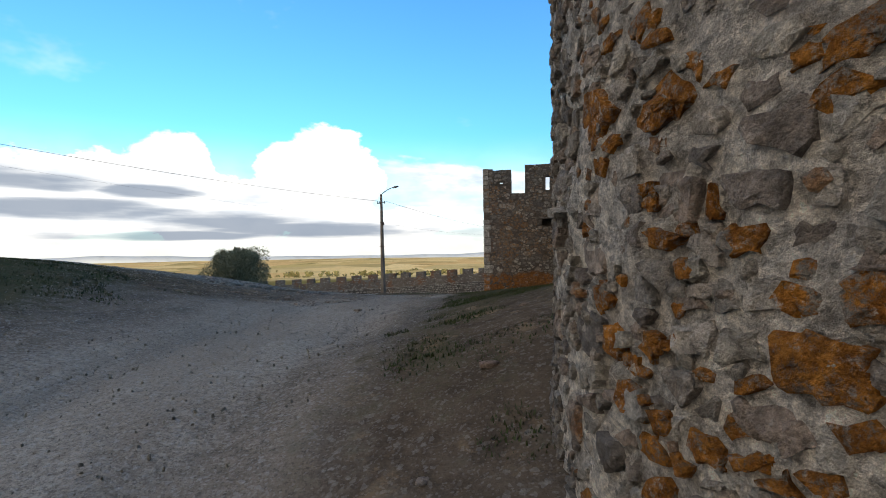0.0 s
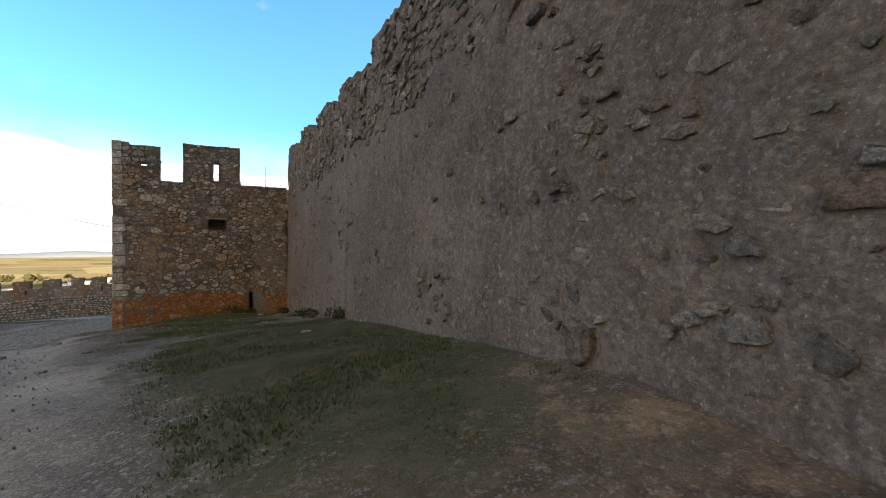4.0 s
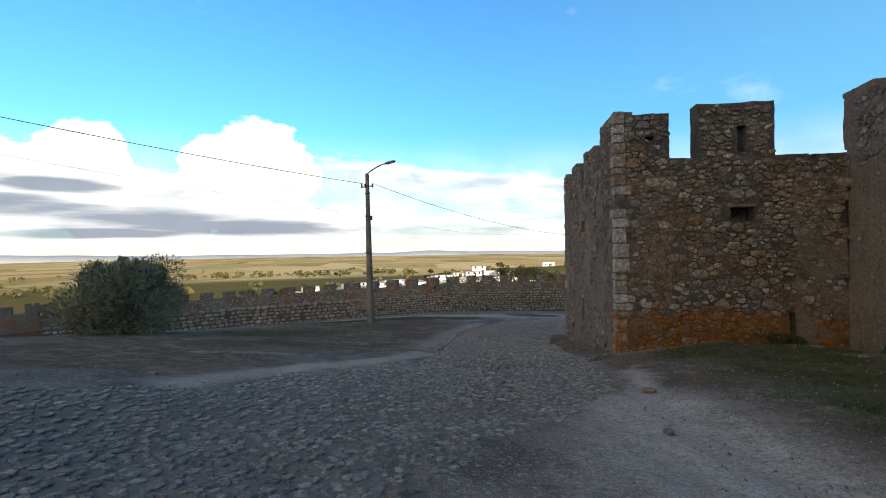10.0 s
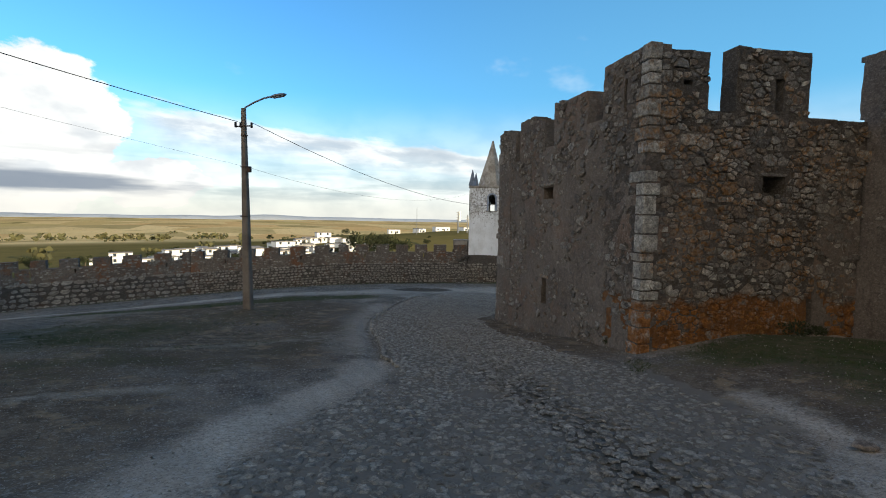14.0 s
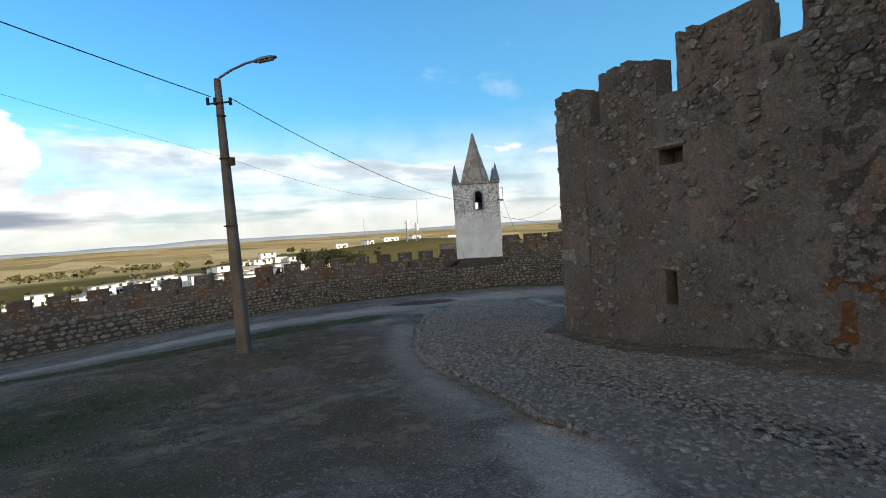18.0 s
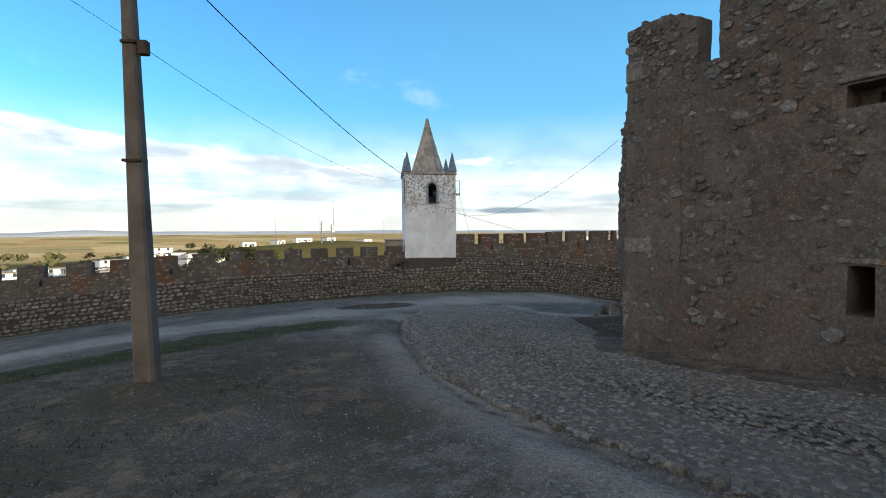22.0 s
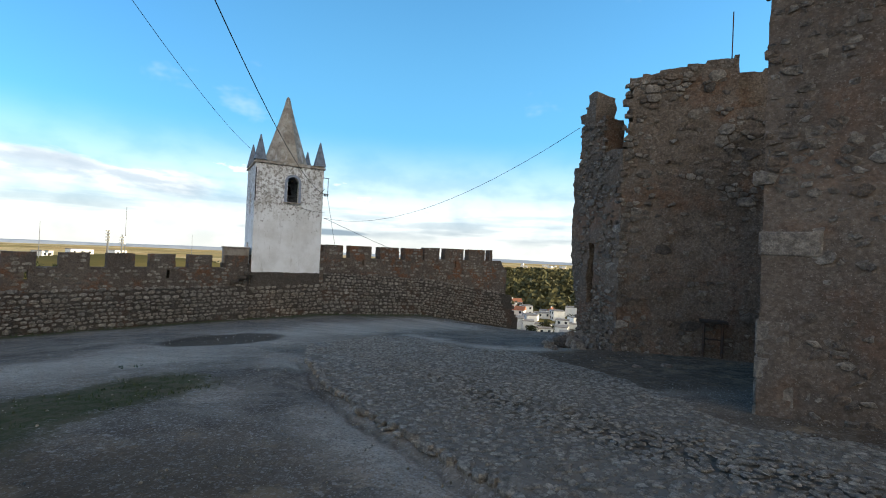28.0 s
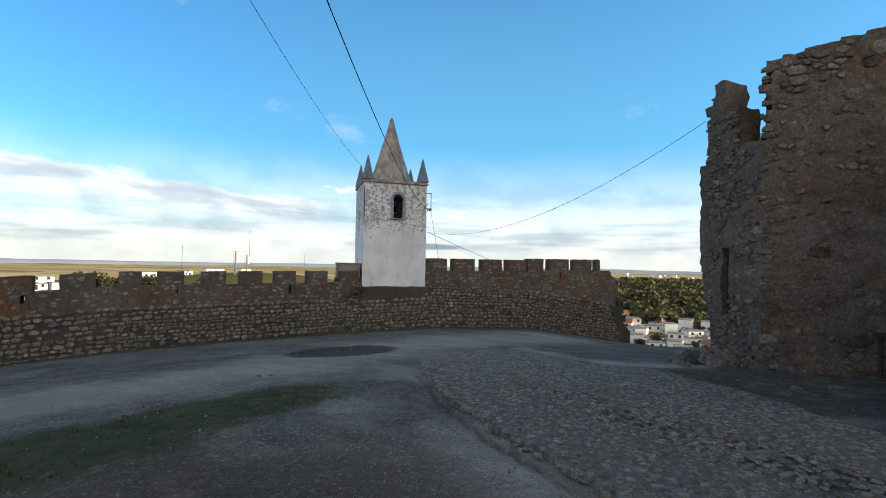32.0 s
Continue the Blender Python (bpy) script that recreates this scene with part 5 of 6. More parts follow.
# ---- curtain wall with its parapet ----
def build_curtain():
    for i in range(len(CURTAIN) - 1):
        a, b = CURTAIN[i], CURTAIN[i + 1]
        L = (b - a).length
        fm = straight(a, b)
        f0, f1, t0, t1 = CURTAIN_FOOT[i], CURTAIN_FOOT[i + 1], CURTAIN_TOP[i], CURTAIN_TOP[i + 1]
        if i == 6:
            t0, t1 = -.62, -.30
        belt = 1.95 if i >= 7 else 1.45
        pitch, width = (1.64, 1.22) if i >= 7 else ((1.42, .90) if i in (5, 6) else (1.75, 1.0))
        rise = .56 if i < 6 else (.60 if i < 8 else .68)
        near = i >= 2
        last = i == len(CURTAIN) - 2

        def low(s, d, z, fm=fm, L=L, f0=f0, f1=f1):
            return fm(s, d, z + f0 + (f1 - f0) * s / L)

        def low_solid(s, d, z, L=L, last=last, belt=belt):
            if last and s > L - .35 - .45 * z + .25 * fuzz((z, 0, 2), 2.5) + .5:
                return False
            return z < belt
        ob = voxel_wall("wall_curtain_%d" % (i + 1), low, L, (0, .8), -1.0, belt, (.16 if i > 3 else .25) if near else .4, low_solid, M_curtain, amp=.035)
        tagged(ob, "low rubble curtain wall with square merlons, darkened with age", "castle wall", kind="structure")

        def up(s, d, z, fm=fm, L=L, t0=t0, t1=t1):
            return fm(s, d + .10, z + t0 + (t1 - t0) * s / L)
        depth = [((t0 - f0 - belt)), ((t1 - f1 - belt))]
        zb = -max(depth)

        def up_solid(s, d, z, pitch=pitch, width=width, rise=rise, L=L, last=last):
            if last and s > L - 1.0 - .9 * max(0, z + .6):
                return False
            if z < 0:
                u = (s + .3) % (pitch * 3)
                return not (abs(u - pitch * 1.5) < .06 and -.42 < z < -.08)
            if d > .45:
                return False
            if last and s > L - 2.2:
                return False
            u = (s + .2) % pitch
            return u < width and z < rise + .05 * fuzz((s, z, i), 3)
        par = voxel_wall("parapet", up, L, (0, .45, .62), zb - .02, rise + .08, .10 if near else .25, up_solid, M_parapet, ob, amp=.022, stz=.09 if near else .14)
        if near:
            random.seed(60 + i)
            tops = rubble(low, L, -.1, belt - .02, 70 + i, course=(.10, .20) if i >= 5 else ((.14, .26) if i == 4 else (.20, .36)), ratio=(1.0, 2.1), proud=(.02, .06), shapes=SHAPES + FIELD,
                          keep=lambda s, z, L=L, last=last: (not last or s < L - .75 - .45 * z) and random.random() < .93, spin=7, fill=(.88, .84))
            tops.sort(key=lambda e: (e[2] - Vector((8, 42, -2))).length)
            lay_stones(tops, ob, "stone", M_curtain_stone, M_curtain_stone_far, lambda p: True, {5: 120, 6: 90, 7: 120, 8: 120}.get(i, 0))
            random.seed(90 + i)
            caps = rubble(up, L, zb, rise, 80 + i, course=(.10, .18), ratio=(1.0, 2.2), proud=(.008, .03),
                          keep=lambda s, z, u=up_solid, r=rise: z < r - .06 and all(u(s + k, .2, z) for k in (-.14, 0, .14)) and random.random() < .42, spin=8, fill=(.85, .8))
            lay_stones(caps, par, "stone", M_curtain_stone, M_curtain_stone_far, lambda p: False, 0)


build_curtain()

# tall unseen wall added far behind the walk, keeps low sun off the yard
for k, (p, q, z1) in enumerate((((-38, -58), (70, -4), 20.5),)):
    a, b = Vector(p), Vector(q)
    w = voxel_wall("wall_inner_%d" % (k + 1), straight(b, a), (b - a).length, (0, 1.2), -6.0, z1, 1.5, lambda s, d, z: True, M_render, amp=.05)
    tagged(w, "tall plain unseen wall in grey-brown render, added to block the sun", "castle wall", kind="structure")
# ---- white clock tower on the curtain wall ----
TW_L, TW_R = Vector((12.34, 44.60)), Vector((14.82, 42.84))     # front face, left and right foot


def build_clock_tower():
    u = (TW_R - TW_L).normalized()
    n = Vector((-u.y, u.x))
    W = (TW_R - TW_L).length
    c = (TW_L + TW_R) / 2 + n * W / 2
    zb, zt = -0.80, 4.12
    tw = thing("clock_tower", "flaking white clock tower with a pointed spire on the curtain wall", "tower", (c.x, c.y, zb))
    tw.rotation_euler = (0, 0, math.atan2(u.y, u.x))
    H = zt - zb
    # four walls with an arched opening in each upper part
    def wall_body(side):
        fm = lambda s, d, z: Vector((s - W / 2, -W / 2 + d, z))
        wins = {0: (W * .54, 3.25, .26, .92), 1: (W * .5, 2.7, .22, .85), 2: (W * .5, 3.15, .21, .62), 3: (W * .5, 3.0, .2, .7)}
        cx, z0, hw, hh = wins[side]

        def solid(s, d, z):
            if side in (1, 3) and (s < .28 or s > W - .28):
                return False
            top = z0 + hh + math.sqrt(max(0, hw * hw - (s - cx) ** 2))
            if abs(s - cx) < hw and z0 < z < top:
                return False
            if side == 1 and abs(s - cx + .35) < .28 and z < 1.35:
                return False
            return True
        ob = voxel_wall("wall", fm, W, (0, .28), 0, H, .07, solid, M_white, tw, amp=.010)
        ob.rotation_euler = (0, 0, (0, -math.pi / 2, math.pi, math.pi / 2)[side])
        return ob
    for k in range(4):
        wall_body(k)
    # window surround of grey paint, sill
    bm = bmesh.new()
    cx, z0, hw, hh = W * .54 - W / 2, 3.25, .26, .92
    prof = []
    for o in (0.0, .11):
        prof.append([(cx - hw - o, z0)] + [(cx - (hw + o) * math.cos(a), z0 + hh + (hw + o) * math.sin(a)) for a in np.linspace(0, math.pi, 13)] + [(cx + hw + o, z0)])
    rings = [[bm.verts.new((x, y, z)) for x, z in prof[j]] for j, y in ((0, -W / 2 - .005), (0, -W / 2 - .03), (1, -W / 2 - .03), (1, -W / 2 + .005))]
    for r0, r1 in zip(rings, rings[1:]):
        for k in range(len(r0) - 1):
            bm.faces.new((r0[k], r0[k + 1], r1[k + 1], r1[k]))
    win = part("window_surround", bm, plain_mat("grey_paint", (0.30, 0.34, 0.42), 0.8, (0.24, 0.27, 0.33), 4.0, 0.003), tw, "worn blue-grey painted arch surround")
    part("sill", block(.80, .14, .05, .01, (cx, -W / 2 - .03, z0 - .05)), M_concrete, tw)
    part("bell", bell_mesh((cx, 0, 3.75)), M_iron, tw, "small dark bronze bell")
    part("headstock", block(.08, W * .9, .10, .01, (cx, 0, 4.22)), M_dark, tw)
    # cornice
    part("cornice", block(W + .14, W + .14, .09, .02, (0, 0, H)), M_spire, tw)
    part("roof_slab", block(W + .02, W + .02, .07, .01, (0, 0, H + .09)), M_spire, tw)
    # spire: eight-sided, blunt tip
    bm = bmesh.new()
    rings = []
    for z, r in ((0, 1.08), (.5, .94), (1.3, .69), (2.2, .40), (3.0, .17), (3.36, .09), (3.44, .03)):
        rings.append([bm.verts.new((r * math.cos(a) + .015 * fuzz((a, z, 1), 2), r * math.sin(a), H + .16 + z)) for a in [math.pi / 8 + k * math.pi / 4 for k in range(8)]])
    for r0, r1 in zip(rings, rings[1:]):
        for k in range(8):
            bm.faces.new((r0[k], r0[(k + 1) % 8], r1[(k + 1) % 8], r1[k]))
    bm.faces.new(rings[-1])
    part("spire", bm, M_spire, tw, "weathered grey-brown rendered spire")
    for sx in (-1, 1):
        for sy in (-1, 1):
            bm = bmesh.new()
            bmesh.ops.create_cone(bm, cap_ends=True, segments=4, radius1=.36, radius2=.03, depth=1.16)
            bmesh.ops.rotate(bm, matrix=Matrix.Rotation(math.pi / 4, 3, "Z"), verts=bm.verts)
            bmesh.ops.translate(bm, vec=(sx * (W / 2 - .18), sy * (W / 2 - .18), H + .74), verts=bm.verts)
            part("pinnacle", bm, M_slate, tw, "small blue-grey corner pinnacle")
    # iron bracket for the cables
    x0 = W / 2
    br = part("cable_bracket", merged(rod((x0 - .05, -W / 2 - .02, 4.55), (x0 + .26, -W / 2 - .02, 4.55), .016), rod((x0 + .22, -W / 2 - .02, 4.55), (x0 + .22, -W / 2 - .02, 3.72), .016),
                                        rod((x0 - .05, -W / 2 - .02, 3.80), (x0 + .26, -W / 2 - .02, 3.80), .016), rod((x0 - .22, -W / 2 - .04, 3.68), (x0 + .05, -W / 2 - .04, 4.02), .014)), M_iron, tw, "rusty iron cable bracket")
    for k in range(3):
        part("insulator", rod((x0 + .06 + .08 * k, -W / 2 - .03, 3.68), (x0 + .06 + .08 * k, -W / 2 - .03, 3.80), .03), M_cable, br)
    part("conduit", rod((-x0 + .02, -W / 2 - .02, 3.2), (-x0 + .02, -W / 2 - .02, 4.7), .022), M_iron, tw)
    return tw, u, n, W


def bell_mesh(at):
    bm = bmesh.new()
    rings = []
    for z, r in ((.45, .05), (.42, .12), (.30, .15), (.12, .19), (0, .25)):
        rings.append([bm.verts.new((at[0] + r * math.cos(a), at[1] + r * math.sin(a), at[2] + z)) for a in np.linspace(0, 2 * math.pi, 13)[:-1]])
    for r0, r1 in zip(rings, rings[1:]):
        for k in range(12):
            bm.faces.new((r0[k], r1[k], r1[(k + 1) % 12], r0[(k + 1) % 12]))
    bm.faces.new(rings[0])
    return bm


clock_tower, tw_u, tw_n, TW_W = build_clock_tower()


def build_tower_annex():
    # grey concrete box and rough steps at the tower's side
    p = TW_L - tw_u * .62 + tw_n * .55
    box = thing("concrete_box", "grey cement box on the parapet beside the clock tower", "box", (p.x, p.y, -.42))
    box.rotation_euler = (0, 0, math.atan2(tw_u.y, tw_u.x))
    part("body", block(1.05, .9, .66, .02), M_concrete, box)
    part("lid", block(1.12, .97, .06, .015, (0, 0, .66)), M_concrete, box)
    part("plinth", block(1.15, 1.0, 1.2, .03, (0, 0, -1.2)), M_curtain, box)
    for k in range(3):
        q = TW_L - tw_u * (.10 + .28 * k) - tw_n * .02
        st = thing("stone_step", "worn rubble step at the foot of the clock tower", "step", (q.x, q.y, -.95 - .17 * k), group="steps by the clock tower")
        st.rotation_euler = (0, 0, math.atan2(tw_u.y, tw_u.x))
        part("tread", block(.34, .5, .17, .03), M_curtain, st)
    f = (TW_L + TW_R) / 2 + tw_n * (TW_W / 2 + .02)
    base = part("wall_tower_base", block(TW_W + .04, TW_W + .04, 2.7, .03, m=Matrix.Translation((f.x, f.y, -3.45)) @ Matrix.Rotation(math.atan2(tw_u.y, tw_u.x), 4, "Z")), M_curtain)
    tagged(base, "rubble base of the clock tower in the curtain wall", "tower base", kind="structure")


build_tower_annex()


# ---- lamp pole and its cables ----
POLE = Vector((-3.75, 29.82))


def build_pole():
    z0 = ground_z(POLE.x, POLE.y) - .25
    lp = thing("street_lamp", "tall tapered concrete lamp pole with a curved arm", "street lamp", (POLE.x, POLE.y, 0))
    bm = bmesh.new()
    rings = []
    for k in range(9):
        t = k / 8
        w, d = .29 * (1 - t) + .125 * t, .23 * (1 - t) + .11 * t
        x0 = -.10 * t
        rings.append([bm.verts.new((x0 + sx * w / 2, sy * d / 2, z0 + (5.18 - z0) * t)) for sx, sy in ((-1, -.7), (-.7, -1), (.7, -1), (1, -.7), (1, .7), (.7, 1), (-.7, 1), (-1, .7))])
    for r0, r1 in zip(rings, rings[1:]):
        for k in range(8):
            bm.faces.new((r0[k], r0[(k + 1) % 8], r1[(k + 1) % 8], r1[k]))
    bm.faces.new(rings[-1])
    po = part("pole", bm, plain_mat("pole_concrete", (0.20, 0.165, 0.132), 0.95, (0.125, 0.102, 0.082), 1.6, 0.008), lp)
    po.rotation_euler = (0, 0, radians(-40))
    d = Vector((.87, -.5, 0))
    pts = [Vector((-.08, .06, 4.75)), Vector((-.08, .06, 5.2)) + d * .05, Vector((0, 0, 5.36)) + d * .25, Vector((0, 0, 5.48)) + d * .55, Vector((0, 0, 5.54)) + d * .8]
    bms = [rod(a, b, .028) for a, b in zip(pts, pts[1:])]
    arm = part("arm", merged(*bms), M_lamp, lp)
    hd = bmesh.new()
    bmesh.ops.create_uvsphere(hd, u_segments=14, v_segments=8, radius=.5)
    bmesh.ops.scale(hd, vec=(.56, .22, .13), verts=hd.verts)
    for v in hd.verts:
        v.co.z = max(v.co.z, -.018)
    bmesh.ops.transform(hd, matrix=Matrix.Translation(Vector((0, 0, 5.55)) + d * .98) @ Matrix.Rotation(math.atan2(d.y, d.x), 4, "Z") @ Matrix.Rotation(radians(-10), 4, "Y"), verts=hd.verts)
    head = part("lamp_head", hd, M_lamp, lp, "flat grey luminaire", smooth=60)
    part("lens", block(.34, .14, .02, .004, m=Matrix.Translation(Vector((0, 0, 5.51)) + d * 1.0) @ Matrix.Rotation(math.atan2(d.y, d.x), 4, "Z") @ Matrix.Rotation(radians(-10), 4, "Y")), M_glass, head)
    part("crossbar", rod((-.32, .10, 4.62), (.16, -.10, 4.66), .022), M_iron, lp)
    for s in (-.30, -.16, .14):
        part("insulator", rod((s, -s * .35, 4.60), (s, -s * .35, 4.76), .035), M_cable, lp)
    for z, w in ((1.9, .23), (3.40, .19), (4.35, .165)):
        part("strap", block(w, w * .85, .035, .004, m=Matrix.Translation((-.06, .03, z)) @ Matrix.Rotation(radians(-40), 4, "Z")), M_iron, lp)
    part("junction_box", block(.12, .10, .18, .01, m=Matrix.Translation((.05, -.12, 3.25)) @ Matrix.Rotation(radians(-40), 4, "Z")), M_iron, lp)
    return lp


build_pole()


def cable(label, a, b, sag, r=.012, n=24):
    a, b = Vector(a), Vector(b)
    cu = bpy.data.curves.new("overhead_cable", "CURVE")
    cu.dimensions, cu.bevel_depth, cu.bevel_resolution = "3D", r, 1
    sp = cu.splines.new("POLY")
    sp.points.add(n)
    for k in range(n + 1):
        t = k / n
        p = a.lerp(b, t)
        sp.points[k].co = (p.x, p.y, p.z - 4 * sag * t * (1 - t), 1)
    cu.materials.append(M_cable)
    return tagged(new("overhead_cable", cu), label, "cable", group="overhead cables")


def tower_point(x, y, z):
    c = (TW_L + TW_R) / 2 + tw_n * TW_W / 2
    p = c + tw_u * x + tw_n * y
    return (p.x, p.y, z - .80)


cable("thick black overhead cable strung to the lamp pole", (-34, 5, 9.6), (POLE.x - .25, POLE.y, 4.76), .9, .010)
cable("thin black overhead cable strung to the lamp pole", (-34, 0, 8.5), (POLE.x, POLE.y, 3.42), .6, .0025)
cable("thick black overhead cable from the lamp pole to the clock tower", (POLE.x + .15, POLE.y, 4.77), tower_point(TW_W / 2 + .1, -TW_W / 2 - .05, 3.75), .9, .009)
cable("thin black overhead cable from the lamp pole to the clock tower", (POLE.x, POLE.y, 3.42), tower_point(-.1, -TW_W / 2 - .06, 5.0), 1.0, .0035)
cable("thin black cable slung from the clock tower to the ruin", tower_point(TW_W / 2 + .1, -TW_W / 2, 2.65), (9.45, 29.95, 3.8), .95, .006)
cable("thin black cable slung from the clock tower towards the town", tower_point(TW_W / 2 + .1, -TW_W / 2, 2.65), (95, 62, -3), 1.6, .011)
cable("thin black stay cable down from the clock tower", tower_point(TW_W / 2 + .22, -TW_W / 2, 3.7), tower_point(TW_W / 2 + 1.4, .6, .85), .02, .008)
cable("thin black cable across the face of the clock tower", tower_point(TW_W / 2 + .1, -TW_W / 2 - .03, 2.9), tower_point(-TW_W / 2 + .05, -TW_W / 2 - .03, 3.9), .25, .007)
# ---- bush, loose things of the yard ----
def leaf_cloud(centres, count, size, rnd, flat=.45):
    verts, faces = [], []
    for _ in range(count):
        c, r = rnd.choice(centres)
        d = Vector((rnd.gauss(0, 1), rnd.gauss(0, 1), rnd.gauss(0, 1))).normalized()
        p = Vector(c) + Vector((d.x * r[0], d.y * r[1], d.z * r[2])) * rnd.uniform(.55, 1.06)
        a = (d + Vector((rnd.uniform(-1, 1), rnd.uniform(-1, 1), rnd.uniform(-.3, 1.2)))).normalized()
        b = a.cross(Vector((rnd.uniform(-1, 1), rnd.uniform(-1, 1), rnd.uniform(-1, 1)))).normalized()
        l, w = size * rnd.uniform(.6, 1.4), size * flat * rnd.uniform(.6, 1.2)
        k = len(verts)
        verts += [p - a * l * .5, p + b * w * .5, p + a * l * .5, p - b * w * .5]
        faces.append((k, k + 1, k + 2, k + 3))
    return verts, faces


def build_bush(x, y):
    rnd = random.Random(77)
    z = ground_z(x, y)
    bush = thing("olive_bush", "dense rounded grey-green olive bush at the edge of the yard", "bush", (x, y, z - .05))
    for k in range(6):
        a = k * 1.05 + rnd.uniform(-.3, .3)
        part("stem", rod((.1 * math.cos(a), .1 * math.sin(a), 0), (.7 * math.cos(a), .6 * math.sin(a), 1.4), .07, .03), M_bark, bush)
    cs = []
    for k in range(70):
        a, r = rnd.uniform(0, 6.28), rnd.uniform(.1, 1.25)
        h = rnd.uniform(.25, 2.0)
        r *= 1.0 if h < 1.5 else .78
        s = rnd.uniform(.36, .60)
        cs.append(((r * math.cos(a) * 1.22, r * math.sin(a) * 1.1, h), (s * 1.15, s * 1.15, s)))
    for k in range(16):                                   # upright sprays that break the outline
        a, r = rnd.uniform(0, 6.28), rnd.uniform(.1, 1.15)
        cs.append(((r * math.cos(a) * 1.15, r * math.sin(a), rnd.uniform(1.8, 2.25) - .35 * r), (.14, .14, .34)))
    v, f = leaf_cloud(cs, 46000, .13, rnd, .22)
    mesh_part("crown", v, f, M_leaf, bush)
    return bush


build_bush(-11.0, 25.7)


def cobble_shape(seed):
    rnd = random.Random(seed)
    n = rnd.choice((5, 6))
    pts = [(math.cos(2 * math.pi * (k + rnd.uniform(-.2, .2)) / n) * .5 * rnd.uniform(.85, 1.08), math.sin(2 * math.pi * (k + rnd.uniform(-.2, .2)) / n) * .5 * rnd.uniform(.85, 1.08)) for k in range(n)]
    verts = [(x, y, -.6) for x, y in pts] + [(x * .96, y * .96, .35 + rnd.uniform(-.1, .1)) for x, y in pts] + [(x * .68, y * .68, .9 + rnd.uniform(-.14, .14)) for x, y in pts]
    faces = [(r * n + k, r * n + (k + 1) % n, (r + 1) * n + (k + 1) % n, (r + 1) * n + k) for r in (0, 1) for k in range(n)] + [tuple(range(2 * n, 3 * n))]
    return verts, faces


KERB = [(-5.4, 11.0), (-4.6, 11.55), (-3.9, 12.2), (-3.2, 12.95)]
COBBLES = [cobble_shape(k) for k in range(9)]


def build_paving():
    rnd = random.Random(123)
    paving = thing("pavement", "worn dark cobbled track with gaps of grit, running past the keep", "pavement", kind="structure")
    stones = []
    for pi, poly in enumerate(COBBLED):
        step = .100 if pi == 0 else .086
        xs = np.arange(-13.2, 9.2, step)
        ys = np.arange(10, 35.6, step * .86)
        X, Y = np.meshgrid(xs, ys)
        X = X + (np.arange(len(ys)) % 2)[:, None] * step * .5
        jit = np.random.RandomState(5 + pi)
        X, Y = X + jit.uniform(-.042, .042, X.shape), Y + jit.uniform(-.04, .04, X.shape)
        # keep off the polygon's rim here and there, and leave worn gaps
        wob = np.array([noise.noise(Vector((x * .6, y * .6, 3))) for x, y in zip(X.ravel(), Y.ravel())]).reshape(X.shape)
        ok = inside(X + wob * .5, Y + wob * .4, poly) & (wob < .62) & (near_line(X, Y, SAND_STRIP) > .45 + .2 * wob) & (jit.uniform(0, 1, X.shape) < .94)
        X, Y, wob = X[ok], Y[ok], wob[ok]
        Z = level(X, Y)
        for x, y, z in zip(X, Y, Z):
            w = step * rnd.uniform(.85, 1.35)
            nz_ = noise.noise(Vector((x * .9, y * .9, 0))) * .035 + noise.noise(Vector((x * 3.1, y * 3.1, 4))) * .014
            m = Matrix.Translation((x, y, z + nz_ + rnd.uniform(-.004, .008))) @ Euler((rnd.uniform(-.07, .07), rnd.uniform(-.07, .07), rnd.uniform(0, 6.28))).to_matrix().to_4x4() @ Matrix.Diagonal((w, w * rnd.uniform(.62, .95), rnd.uniform(.006, .012), 1))
            stones.append((m, rnd.choice(COBBLES), Vector((x, y, z))))
    for (ax, ay), (bx, by) in list(zip(KERB, KERB[1:])) + list(zip(COBBLE_EDGE[1:], COBBLE_EDGE[2:])):
        L = math.hypot(bx - ax, by - ay)
        t = 0
        while t < L:
            w = rnd.uniform(.12, .26)
            x, y = ax + (bx - ax) * (t + w / 2) / L + rnd.uniform(-.05, .05), ay + (by - ay) * (t + w / 2) / L
            m = Matrix.Translation((x, y, ground_z(x, y) + .012)) @ Matrix.Rotation(math.atan2(by - ay, bx - ax) + rnd.uniform(-.12, .12), 4, "Z") @ Matrix.Diagonal((w, rnd.uniform(.09, .14), .040 if y < 14 else rnd.uniform(.030, .050), 1))
            stones.append((m, rnd.choice(COBBLES), Vector((x, y, -9))))
            t += w * .97
    stones.sort(key=lambda e: abs(e[2].x + .4) + abs(e[2].y - 26.5) * .8)
    lay_stones(stones, paving, "cobble", M_cobble, M_cobble_far, lambda p: True, 300)


build_paving()


